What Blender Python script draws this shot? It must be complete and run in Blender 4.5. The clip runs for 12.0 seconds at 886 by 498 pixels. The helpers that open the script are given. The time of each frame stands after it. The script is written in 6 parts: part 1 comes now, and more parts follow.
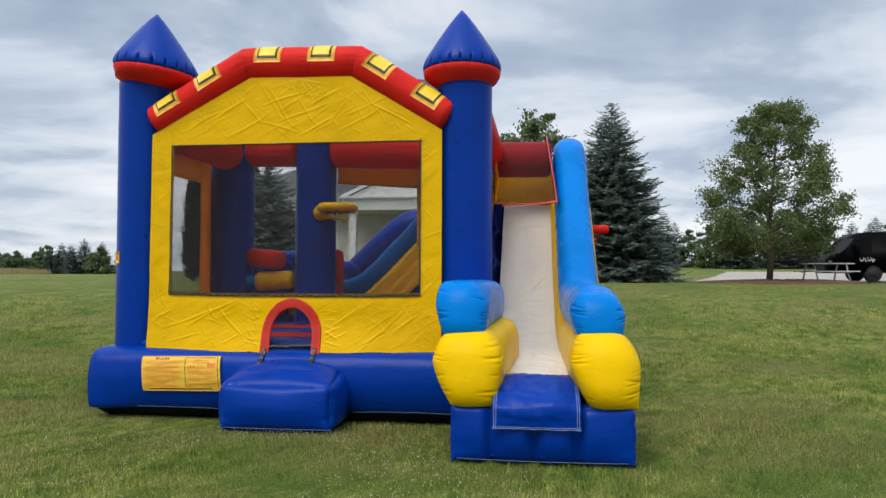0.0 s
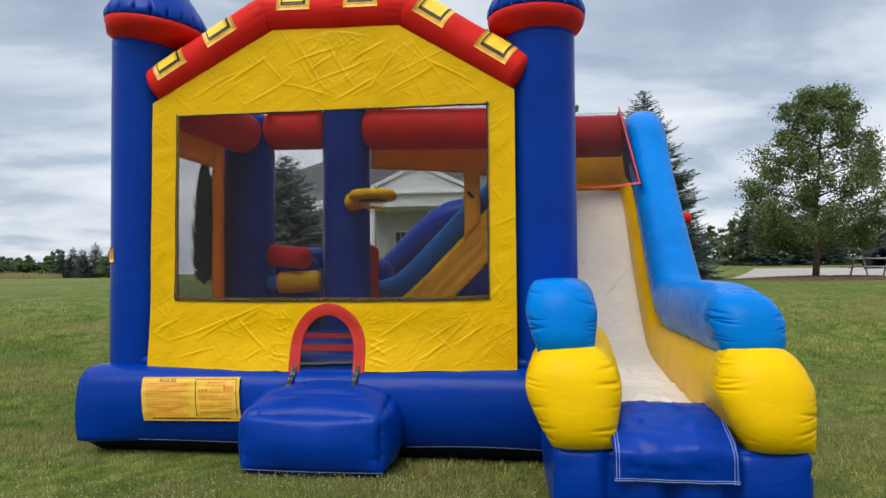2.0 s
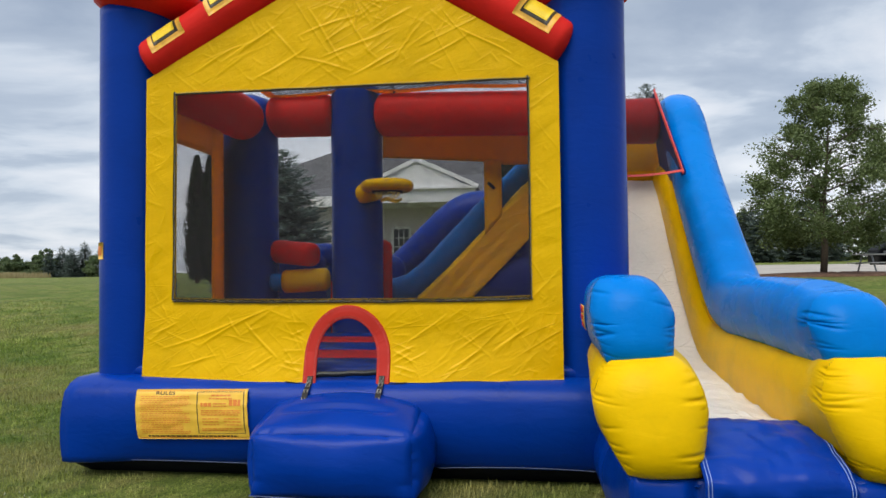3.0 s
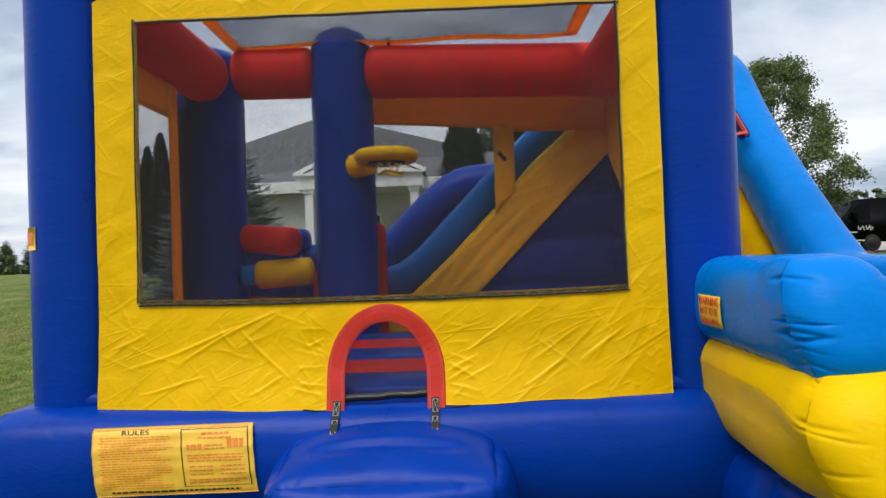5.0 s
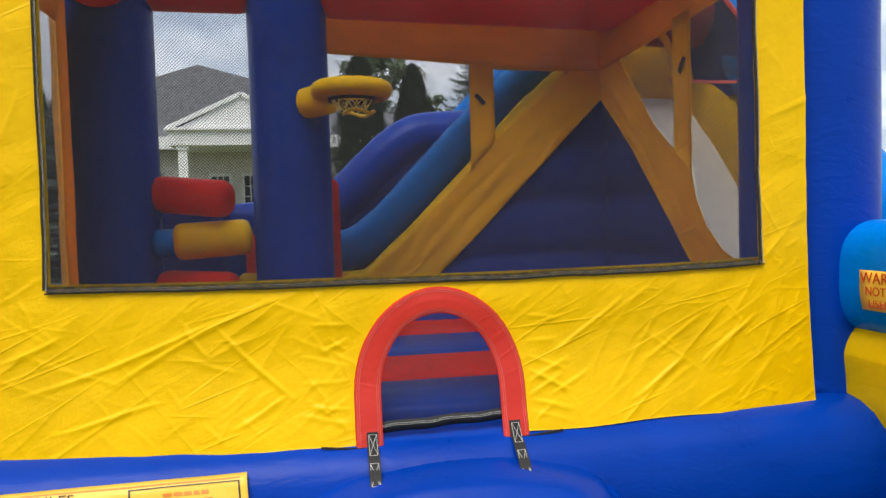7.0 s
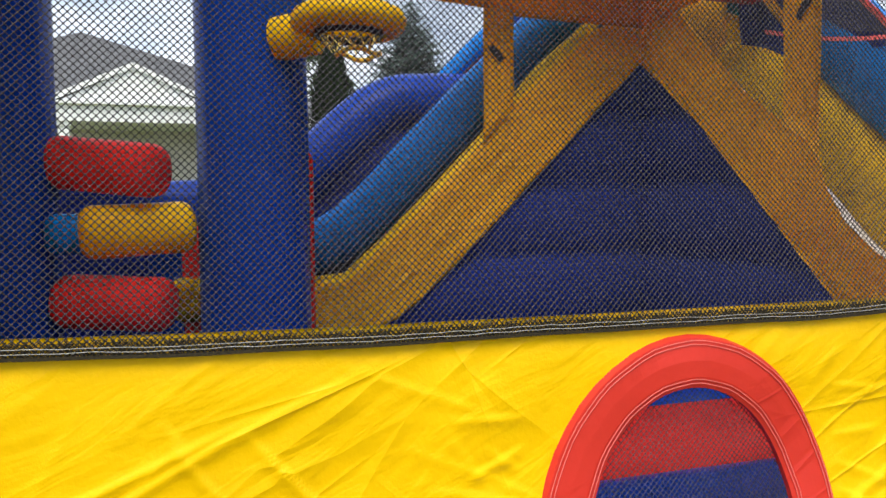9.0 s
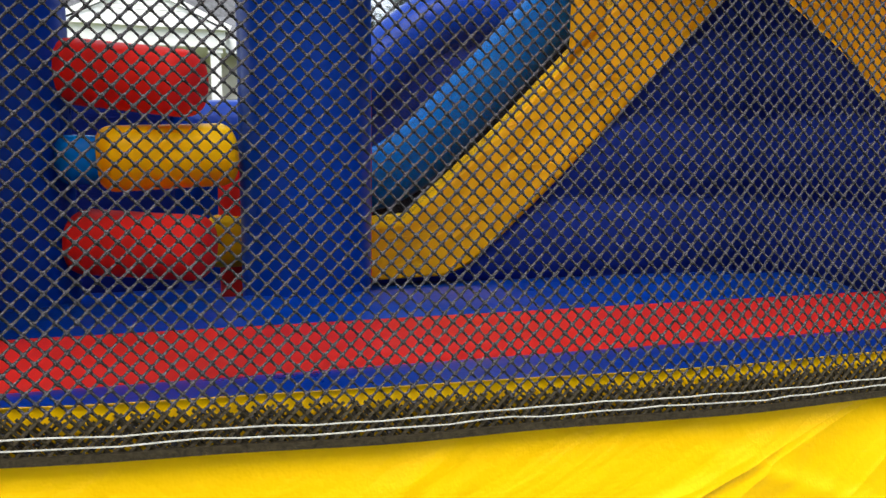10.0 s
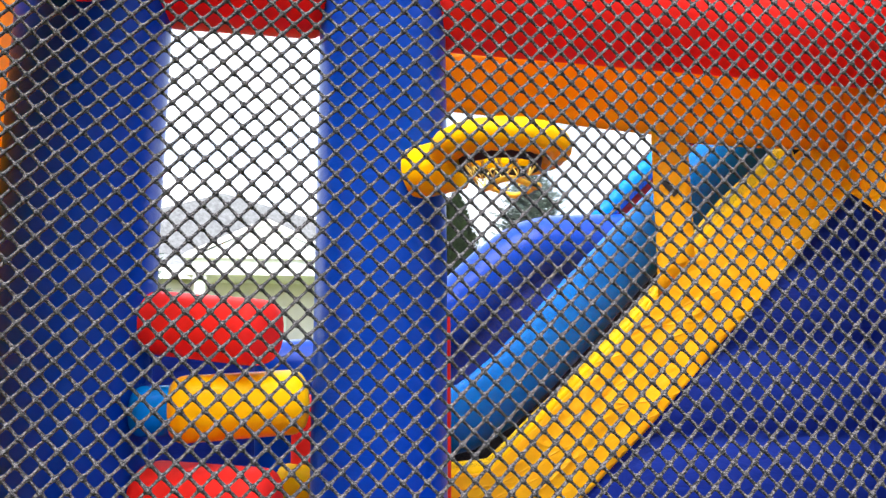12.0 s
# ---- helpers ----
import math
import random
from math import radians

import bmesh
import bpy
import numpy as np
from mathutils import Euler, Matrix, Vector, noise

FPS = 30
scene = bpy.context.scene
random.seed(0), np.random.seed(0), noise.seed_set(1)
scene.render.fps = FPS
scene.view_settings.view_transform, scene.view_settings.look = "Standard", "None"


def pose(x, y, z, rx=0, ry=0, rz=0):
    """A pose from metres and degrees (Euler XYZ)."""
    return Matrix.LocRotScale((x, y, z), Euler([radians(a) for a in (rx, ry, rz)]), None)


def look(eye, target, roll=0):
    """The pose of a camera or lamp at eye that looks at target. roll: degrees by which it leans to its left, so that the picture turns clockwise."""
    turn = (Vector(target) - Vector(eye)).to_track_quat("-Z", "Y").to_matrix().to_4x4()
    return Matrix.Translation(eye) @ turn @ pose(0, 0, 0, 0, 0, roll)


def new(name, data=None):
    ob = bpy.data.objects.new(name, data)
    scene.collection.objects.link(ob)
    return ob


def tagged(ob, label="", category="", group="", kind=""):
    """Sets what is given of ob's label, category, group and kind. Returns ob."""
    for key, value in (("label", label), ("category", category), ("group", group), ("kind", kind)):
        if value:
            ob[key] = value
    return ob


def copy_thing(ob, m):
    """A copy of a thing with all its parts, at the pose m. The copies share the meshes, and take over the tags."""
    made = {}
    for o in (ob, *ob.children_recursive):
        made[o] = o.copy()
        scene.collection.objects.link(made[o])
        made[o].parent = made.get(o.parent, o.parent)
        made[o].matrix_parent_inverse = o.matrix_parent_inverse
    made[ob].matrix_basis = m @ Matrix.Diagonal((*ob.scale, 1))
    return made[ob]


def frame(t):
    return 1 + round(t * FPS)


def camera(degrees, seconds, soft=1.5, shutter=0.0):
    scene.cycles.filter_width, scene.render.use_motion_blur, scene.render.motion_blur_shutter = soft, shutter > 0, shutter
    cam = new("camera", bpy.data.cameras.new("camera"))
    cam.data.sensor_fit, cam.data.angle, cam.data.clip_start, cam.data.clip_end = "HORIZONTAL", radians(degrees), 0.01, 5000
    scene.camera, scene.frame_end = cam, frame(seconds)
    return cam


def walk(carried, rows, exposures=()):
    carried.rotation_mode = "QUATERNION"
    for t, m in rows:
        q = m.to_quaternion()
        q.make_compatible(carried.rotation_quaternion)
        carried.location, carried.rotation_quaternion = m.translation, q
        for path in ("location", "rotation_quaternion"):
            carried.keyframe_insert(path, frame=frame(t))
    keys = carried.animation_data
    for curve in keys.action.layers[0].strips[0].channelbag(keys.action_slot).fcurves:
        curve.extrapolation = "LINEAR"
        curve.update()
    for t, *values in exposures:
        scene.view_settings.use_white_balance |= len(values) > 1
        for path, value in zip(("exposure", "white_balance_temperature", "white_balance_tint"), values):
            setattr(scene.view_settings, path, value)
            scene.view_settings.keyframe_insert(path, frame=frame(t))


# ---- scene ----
import collections

cam = camera(62.8, 12.0)

PATH = [
    (0, (2.51, -7.212, 1.505), (2.249, -5.23, 1.57), 0.1),
    (0.5, (2.399, -6.837, 1.505), (2.13, -4.856, 1.575), 0.2),
    (1, (2.205, -6.496, 1.49), (1.941, -4.515, 1.554), 0.1),
    (1.5, (2.014, -6.166, 1.492), (1.751, -4.185, 1.555), -0.2),
    (2, (1.804, -5.787, 1.481), (1.515, -3.809, 1.547), -0.5),
    (2.5, (1.577, -5.475, 1.487), (1.295, -3.495, 1.547), -0.6),
    (3, (1.395, -5.15, 1.478), (1.13, -3.169, 1.538), -0.7),
    (3.2, (1.291, -5.024, 1.488), (1.040, -3.041, 1.540), -0.6),
    (4.8, (0.566, -4.095, 1.465), (0.445, -2.099, 1.499), -2.0),
    (5, (0.456, -3.956, 1.478), (0.398, -1.957, 1.502), -2.0),
    (5.5, (0.243, -3.664, 1.483), (0.257, -1.664, 1.49), -2.4),
    (6, (0.054, -3.318, 1.487), (0.083, -1.319, 1.479), -2.4),
    (6.5, (-0.194, -3.004, 1.477), (-0.003, -1.014, 1.430), -1.8),
    (6.7, (-0.268, -2.882, 1.490), (-0.030, -0.897, 1.424), -1.7),
    (8.3, (-0.672, -1.702, 1.486), (-0.172, 0.233, 1.375), -1.5),
    (8.5, (-0.714, -1.549, 1.492), (-0.213, 0.385, 1.392), -1.3),
    (9, (-0.806, -1.181, 1.474), (-0.221, 0.729, 1.366), -0.5),
    (9.5, (-0.862, -0.889, 1.500), (-0.243, 1.006, 1.346), -1.0),
    (10, (-0.965, -0.482, 1.452), (-0.401, 1.416, 1.167), 0.75),
    (10.5, (-0.873, -0.363, 1.494), (-0.417, 1.559, 1.182), -0.1),
    (11, (-0.785, -0.338, 1.498), (-0.338, 1.611, 1.552), 1.2),
    (11.5, (-0.808, -0.337, 1.545), (-0.328, 1.58, 1.854), 0.1),
    (12, (-0.793, -0.357, 1.565), (-0.522, 1.601, 1.867), -0.2),
]
walk(cam, [(t, look(eye, target, roll)) for t, eye, target, roll in PATH],
     exposures=((0, -0.1), (3, -0.1), (5, 0.0), (6.5, 0.22), (8.5, 0.54), (9.5, 0.66), (10, 0.78), (10.5, 1.42), (11, 1.85), (11.5, 2.0), (12, 2.0)))

# ---- world and light ----
world = bpy.data.worlds.new("overcast_sky")
scene.world = world
world.use_nodes = True
wt = world.node_tree
wt.nodes.clear()


def options(n, props):
    if "operation" in props:
        n.operation = props["operation"]
    if "data_type" in props:
        n.data_type = props["data_type"]
    if "blend_type" in props:
        n.blend_type = props["blend_type"]
    if "sky_type" in props:
        n.sky_type = props["sky_type"]
    if "sun_disc" in props:
        n.sun_disc = props["sun_disc"]
    return n


def wnode(kind, **props):
    return options(wt.nodes.new(kind), props)


SUN_EL, SUN_AZ = 58.0, 205.0
w_out = wnode("ShaderNodeOutputWorld")
w_bg = wnode("ShaderNodeBackground")
w_bg.inputs["Strength"].default_value = 1.16
w_sky = wnode("ShaderNodeTexSky", sky_type="NISHITA", sun_disc=False)
w_sky.sun_elevation, w_sky.sun_rotation = radians(SUN_EL), radians(SUN_AZ)
w_dim = wnode("ShaderNodeVectorMath", operation="SCALE")
w_dim.inputs["Scale"].default_value = 0.09
w_tc = wnode("ShaderNodeTexCoord")
w_sep = wnode("ShaderNodeSeparateXYZ")
w_up = wnode("ShaderNodeMath", operation="MAXIMUM")
w_up.inputs[1].default_value = 0.0
w_add = wnode("ShaderNodeMath", operation="ADD")
w_add.inputs[1].default_value = 0.20
w_dx = wnode("ShaderNodeMath", operation="DIVIDE")
w_dy = wnode("ShaderNodeMath", operation="DIVIDE")
w_com = wnode("ShaderNodeCombineXYZ")
w_n1 = wnode("ShaderNodeTexNoise")
w_n1.inputs["Scale"].default_value, w_n1.inputs["Detail"].default_value = 1.15, 8.0
w_n1.inputs["Roughness"].default_value, w_n1.inputs["Distortion"].default_value = 0.53, 0.35
w_ramp = wnode("ShaderNodeValToRGB")
els = w_ramp.color_ramp.elements
els[0].position, els[0].color = 0.36, (0.36, 0.435, 0.56, 1)
els[1].position, els[1].color = 0.64, (0.93, 0.95, 1.0, 1)
for pos, col in ((0.45, (0.49, 0.565, 0.68, 1)), (0.49, (0.63, 0.70, 0.80, 1)), (0.53, (0.73, 0.78, 0.86, 1))):
    e = els.new(pos)
    e.color = col
w_mix = wnode("ShaderNodeMix", data_type="RGBA")
w_mix.inputs["Factor"].default_value = 0.86
L = wt.links.new
L(w_tc.outputs["Generated"], w_sep.inputs[0])
L(w_sep.outputs["Z"], w_up.inputs[0])
L(w_up.outputs[0], w_add.inputs[0])
L(w_sep.outputs["X"], w_dx.inputs[0])
L(w_sep.outputs["Y"], w_dy.inputs[0])
L(w_add.outputs[0], w_dx.inputs[1])
L(w_add.outputs[0], w_dy.inputs[1])
L(w_dx.outputs[0], w_com.inputs[0])
L(w_dy.outputs[0], w_com.inputs[1])
L(w_com.outputs[0], w_n1.inputs["Vector"])
# the cloud thins towards the horizon
w_low = wnode("ShaderNodeMapRange")
for key, val in (("From Min", 0.10), ("From Max", 0.32), ("To Min", 0.045), ("To Max", -0.04)):
    w_low.inputs[key].default_value = val
w_thin = wnode("ShaderNodeMath", operation="ADD")
L(w_up.outputs[0], w_low.inputs["Value"])
L(w_n1.outputs["Fac"], w_thin.inputs[0])
L(w_low.outputs["Result"], w_thin.inputs[1])
L(w_thin.outputs[0], w_ramp.inputs["Fac"])
L(w_sky.outputs["Color"], w_dim.inputs[0])
L(w_dim.outputs[0], w_mix.inputs["A"])
L(w_ramp.outputs["Color"], w_mix.inputs["B"])
# an overcast sky is brightest overhead
w_hi = wnode("ShaderNodeMath", operation="SUBTRACT")
w_hi.inputs[1].default_value = 0.42
w_pos = wnode("ShaderNodeMath", operation="MAXIMUM")
w_pos.inputs[1].default_value = 0.0
w_gain = wnode("ShaderNodeMath", operation="MULTIPLY_ADD")
w_gain.inputs[1].default_value, w_gain.inputs[2].default_value = 2.0, 0.98
w_top = wnode("ShaderNodeVectorMath", operation="SCALE")
L(w_up.outputs[0], w_hi.inputs[0])
L(w_hi.outputs[0], w_pos.inputs[0])
L(w_pos.outputs[0], w_gain.inputs[0])
L(w_mix.outputs["Result"], w_top.inputs[0])
L(w_gain.outputs[0], w_top.inputs["Scale"])
L(w_top.outputs[0], w_bg.inputs["Color"])
L(w_bg.outputs[0], w_out.inputs[0])

sun = new("sun", bpy.data.lights.new("sun", "SUN"))
sun.data.energy, sun.data.angle, sun.data.color = 2.4, radians(36), (1.0, 0.94, 0.84)
sun.matrix_world = look((0, 0, 0), (
    -math.sin(radians(SUN_AZ)) * math.cos(radians(SUN_EL)),
    -math.cos(radians(SUN_AZ)) * math.cos(radians(SUN_EL)),
    -math.sin(radians(SUN_EL))))


# ---- materials ----
class Nodes:
    """A material's node tree with short helpers."""

    def __init__(self, name):
        self.mat = bpy.data.materials.new(name)
        self.mat.use_nodes = True
        self.t = self.mat.node_tree
        self.bsdf = self.t.nodes["Principled BSDF"]

    def add(self, kind, **props):
        return options(self.t.nodes.new(kind), props)

    def link(self, a, b):
        self.t.links.new(a, b)

    def coords(self, scale=(1, 1, 1), rot=(0, 0, 0)):
        tc, turn, mp = self.add("ShaderNodeTexCoord"), self.add("ShaderNodeMapping"), self.add("ShaderNodeMapping")
        turn.inputs["Rotation"].default_value = rot
        mp.inputs["Scale"].default_value = scale
        self.link(tc.outputs["Object"], turn.inputs[0])
        self.link(turn.outputs[0], mp.inputs[0])
        return mp.outputs[0]

    def noise(self, vec, scale, detail=4.0, rough=0.55, distort=0.0):
        n = self.add("ShaderNodeTexNoise")
        n.inputs["Scale"].default_value, n.inputs["Detail"].default_value = scale, detail
        n.inputs["Roughness"].default_value, n.inputs["Distortion"].default_value = rough, distort
        self.link(vec, n.inputs["Vector"])
        return n.outputs["Fac"]

    def ramp(self, fac, stops):
        r = self.add("ShaderNodeValToRGB")
        e = r.color_ramp.elements
        e[0].position, e[0].color = stops[0][0], (*stops[0][1], 1)
        e[1].position, e[1].color = stops[-1][0], (*stops[-1][1], 1)
        for p, c in stops[1:-1]:
            k = e.new(p)
            k.color = (*c, 1)
        self.link(fac, r.inputs[0])
        return r.outputs[0]

    def math(self, op, a, b):
        m = self.add("ShaderNodeMath", operation=op)
        for i, v in enumerate((a, b)):
            if isinstance(v, (int, float)):
                m.inputs[i].default_value = v
            else:
                self.link(v, m.inputs[i])
        return m.outputs[0]

    def mix(self, fac, a, b, blend="MIX"):
        m = self.add("ShaderNodeMix", data_type="RGBA", blend_type=blend)
        for key, v in (("Factor", fac), ("A", a), ("B", b)):
            if isinstance(v, (int, float)):
                m.inputs[key].default_value = v
            elif isinstance(v, tuple):
                m.inputs[key].default_value = (*v, 1)
            else:
                self.link(v, m.inputs[key])
        return m.outputs["Result"]

    def bump(self, height, strength, dist):
        b = self.add("ShaderNodeBump")
        b.inputs["Strength"].default_value, b.inputs["Distance"].default_value = strength, dist
        self.link(height, b.inputs["Height"])
        self.link(b.outputs[0], self.bsdf.inputs["Normal"])

    def see_through(self, col, share):
        """Thin coated cloth lets part of the daylight through."""
        tr, mx = self.add("ShaderNodeBsdfTranslucent"), self.add("ShaderNodeMixShader")
        self.link(col, tr.inputs["Color"])
        mx.inputs[0].default_value = share
        self.link(self.bsdf.outputs[0], mx.inputs[1])
        self.link(tr.outputs[0], mx.inputs[2])
        self.link(mx.outputs[0], self.t.nodes["Material Output"].inputs[0])

    def set(self, color=None, rough=0.5, metal=0.0, spec=0.5):
        if color is not None:
            if isinstance(color, tuple):
                self.bsdf.inputs["Base Color"].default_value = (*color, 1)
            else:
                self.link(color, self.bsdf.inputs["Base Color"])
        if isinstance(rough, (int, float)):
            self.bsdf.inputs["Roughness"].default_value = rough
        else:
            self.link(rough, self.bsdf.inputs["Roughness"])
        self.bsdf.inputs["Metallic"].default_value = metal
        self.bsdf.inputs["Specular IOR Level"].default_value = spec
        return self.mat


def shade(c, k):
    return tuple(min(1.0, v * k) for v in c)


def vinyl(name, c, rough=0.27, wrinkle=0.2, spec=0.06, glow=0.0):
    """PVC-coated inflatable fabric: faint dirt, fine weave, soft ripples."""
    n = Nodes(name)
    v = n.coords()
    big = n.noise(v, 2.2, 5, 0.6)
    fine = n.noise(v, 38, 3, 0.6)
    col = n.ramp(big, ((0.3, shade(c, 0.86)), (0.5, c), (0.75, shade(c, 1.08))))
    col = n.mix(n.math("MULTIPLY", fine, 0.16), col, shade(c, 0.55))
    rip = n.noise(n.coords((1, 1, 2.6)), 5.5, 4, 0.6, 0.8)
    h = n.math("ADD", n.math("MULTIPLY", rip, 1.0), n.math("MULTIPLY", fine, 0.06))
    n.bump(h, wrinkle, 0.02)
    r = n.math("ADD", n.math("MULTIPLY", big, 0.16), rough - 0.08)
    n.set(col, r, 0, spec)
    if glow:
        n.see_through(col, glow)
    return n.mat


def creased(name, c, rough=0.42, strength=0.8, glow=0.12, folds=1.0, spec=0.3):
    """Loose sheet of coated fabric with sharp folds running in two slants."""
    n = Nodes(name)
    v = n.coords()
    big = n.noise(v, 1.6, 5, 0.6)
    fine = n.noise(v, 60, 3, 0.6)
    col = n.ramp(big, ((0.3, shade(c, 0.88)), (0.5, c), (0.75, shade(c, 1.06))))
    h = n.math("MULTIPLY", fine, 0.02)
    for rot, sc, k, size, cut in ((0.62, (0.22, 1, 1.15), 1.0, 2.1, 0.46), (-0.95, (0.24, 1, 1.2), 0.8, 1.9, 0.48), (0.15, (0.35, 1, 1.2), 0.45, 3.9, 0.52), (0.45, (0.24, 1, 1.6), 0.5, 4.3, 0.49)):
        cell = n.add("ShaderNodeTexVoronoi")
        cell.feature = "DISTANCE_TO_EDGE"
        cell.inputs["Scale"].default_value = size
        n.link(n.coords(sc, (0, rot, 0)), cell.inputs["Vector"])
        ridge = n.math("SUBTRACT", 1.0, n.math("MINIMUM", n.math("MULTIPLY", cell.outputs["Distance"], 24.0), 1.0))
        mask = n.noise(v, 2.3 + 0.6 * rot, 1, 0.5)
        ridge = n.math("MULTIPLY", n.math("MULTIPLY", ridge, ridge), n.math("MINIMUM", n.math("MAXIMUM", n.math("MULTIPLY", n.math("SUBTRACT", mask, cut), 7.0), 0.0), 1.0))
        fade = n.noise(v, 6.5 + rot, 2, 0.6)
        h = n.math("ADD", h, n.math("MULTIPLY", ridge, n.math("MULTIPLY", fade, 1.05 * k * folds)))
    wide = n.noise(v, 4.5, 3, 0.5, 0.3)
    h = n.math("ADD", h, n.math("MULTIPLY", wide, 0.45))
    crumple = n.noise(n.coords((0.55, 1, 1.7), (0, 0.5, 0)), 9.0, 3, 0.55, 0.7)
    h = n.math("ADD", h, n.math("MULTIPLY", crumple, 0.2 + 0.6 * folds))
    cloth = n.noise(v, 34, 4, 0.7)
    h = n.math("ADD", h, n.math("MULTIPLY", cloth, 0.16))
    col = n.mix(n.math("MULTIPLY", n.math("MAXIMUM", n.math("SUBTRACT", cloth, 0.46), 0.0), 0.35), col, shade(c, 0.6))
    n.bump(h, strength, 0.012)
    n.set(col, rough, 0, spec)
    n.see_through(col, glow)
    return n.mat


def plain(name, c, rough=0.6, metal=0.0, var=0.2, scale=12, bump=0.0, spec=0.4):
    n = Nodes(name)
    v = n.coords()
    f = n.noise(v, scale, 5, 0.6)
    col = n.ramp(f, ((0.3, shade(c, 1 - var)), (0.7, shade(c, 1 + var))))
    if bump:
        n.bump(f, bump, 0.01)
    return n.set(col, rough, metal, spec)


def cord_material(name):
    """Knitted polyester cord: grey strands flecked light and dark."""
    n = Nodes(name)
    f = n.noise(n.coords((1, 1, 1.6)), 780, 3, 0.7)
    col = n.ramp(f, ((0.41, (0.006, 0.007, 0.009)), (0.5, (0.034, 0.031, 0.034)), (0.61, (0.134, 0.122, 0.130))))
    n.bump(f, 0.7, 0.001)
    return n.set(col, 0.8, 0, 0.15)


def foliage(name, dark, light, rough=0.6):
    n = Nodes(name)
    g = n.add("ShaderNodeNewGeometry")
    v = n.noise(n.coords(), 0.9, 3)
    f = n.math("ADD", n.math("MULTIPLY", g.outputs["Random Per Island"], 0.6), n.math("MULTIPLY", v, 0.5))
    col = n.ramp(f, ((0.15, dark), (0.9, light)))
    n.set(col, rough, 0, 0.2)
    n.see_through(col, 0.3)
    return n.mat


BLUE = (0.0, 0.037, 0.31)
M_BLUE = vinyl("royal_blue_vinyl", BLUE, 0.30, 0.2, 0.12)
# royal blue with shade mixed in for the wall panels; also the navy cheek
M_NAVY_SHADED = vinyl("navy_and_shaded_blue_vinyl", (0.010, 0.026, 0.20), 0.55, 0.5)
M_SKY = vinyl("light_blue_vinyl", (0.0, 0.185, 0.62), 0.27)
M_YELLOW = vinyl("yellow_vinyl", (0.92, 0.56, 0.002), 0.33, 0.2, glow=0.08)
M_RED = vinyl("red_vinyl", (0.86, 0.034, 0.026), 0.42, glow=0.24)
M_WHITE = creased("off_white_vinyl", (0.78, 0.75, 0.69), 0.38, 1.5, 0.05)
# red vinyl darkened in its colour, as seen shaded behind netting
M_DIMRED = vinyl("dimmed_red_vinyl", (0.36, 0.014, 0.016), 0.45)
M_SHEET = creased("yellow_sheet", (0.88, 0.515, 0.0004), 0.36, 0.8, folds=0.62, spec=0.15)
M_ORANGE = creased("golden_yellow_sheet", (0.95, 0.45, 0.004), 0.5, 0.5, 0.5)
# black of the climb's vinyl and of the shade strip under the base
M_DARK = plain("black_vinyl_and_shade", (0.007, 0.008, 0.014), 0.7, 0, 0.3, 8, 0.2, 0.08)
M_GOLD = creased("golden_yellow_band", (0.98, 0.53, 0.001), 0.5, 1.1, 0.3)
M_TRIM = creased("red_binding", (0.58, 0.030, 0.017), 0.42, 0.25, 0.05)
M_PINK = plain("coral_binding", (0.78, 0.10, 0.09), 0.5, 0, 0.12, 30)
M_NET = cord_material("charcoal_netting_cord")
M_BLACK = plain("black_webbing", (0.015, 0.014, 0.013), 0.7, 0, 0.3, 80, 0.2)
M_DULL = plain("greyed_thread", (0.46, 0.44, 0.39), 0.7, 0, 0.3, 200)
M_ROSE = plain("rose_thread", (0.72, 0.17, 0.14), 0.7, 0, 0.15, 90)
M_BRICKY = plain("printed_yellow", (0.88, 0.60, 0.03), 0.4, 0, 0.08, 10)
M_BRICKO = plain("printed_amber", (0.82, 0.42, 0.05), 0.4, 0, 0.2, 14)
M_INK = plain("printed_black", (0.03, 0.022, 0.012), 0.45, 0, 0.3, 20)
M_SIGN = plain("sign_yellow", (0.84, 0.50, 0.05), 0.42, 0, 0.08, 9)
M_RULE = plain("sign_red_ink", (0.74, 0.22, 0.03), 0.5, 0, 0.1, 30)
M_SIGNT = plain("sign_black_ink", (0.04, 0.03, 0.02), 0.5, 0, 0.1, 30)


# ---- mesh helpers ----
def smooth_step(t):
    t = max(0.0, min(1.0, t))
    return t * t * (3 - 2 * t)


def finish(bm, name, material, parent=None, smooth=True):
    me = bpy.data.meshes.new(name)
    bm.to_mesh(me)
    bm.free()
    for m in material if isinstance(material, (list, tuple)) else [material]:
        me.materials.append(m)
    if smooth:
        me.polygons.foreach_set("use_smooth", [True] * len(me.polygons))
    ob = new(name, me)
    if parent:
        ob.parent = parent
    return ob


def part(name, bm, material, parent, label="", kind="", smooth=True):
    return tagged(finish(bm, name, material, parent, smooth), label=label, kind=kind)


def raw(name, verts, faces, material, parent=None, smooth=False, label="", kind=""):
    me = bpy.data.meshes.new(name)
    me.from_pydata(verts, [], faces)
    for m in material if isinstance(material, (list, tuple)) else [material]:
        me.materials.append(m)
    me.polygons.foreach_set("use_smooth", [smooth] * len(me.polygons))
    ob = new(name, me)
    if parent:
        ob.parent = parent
    return tagged(ob, label=label, kind=kind)


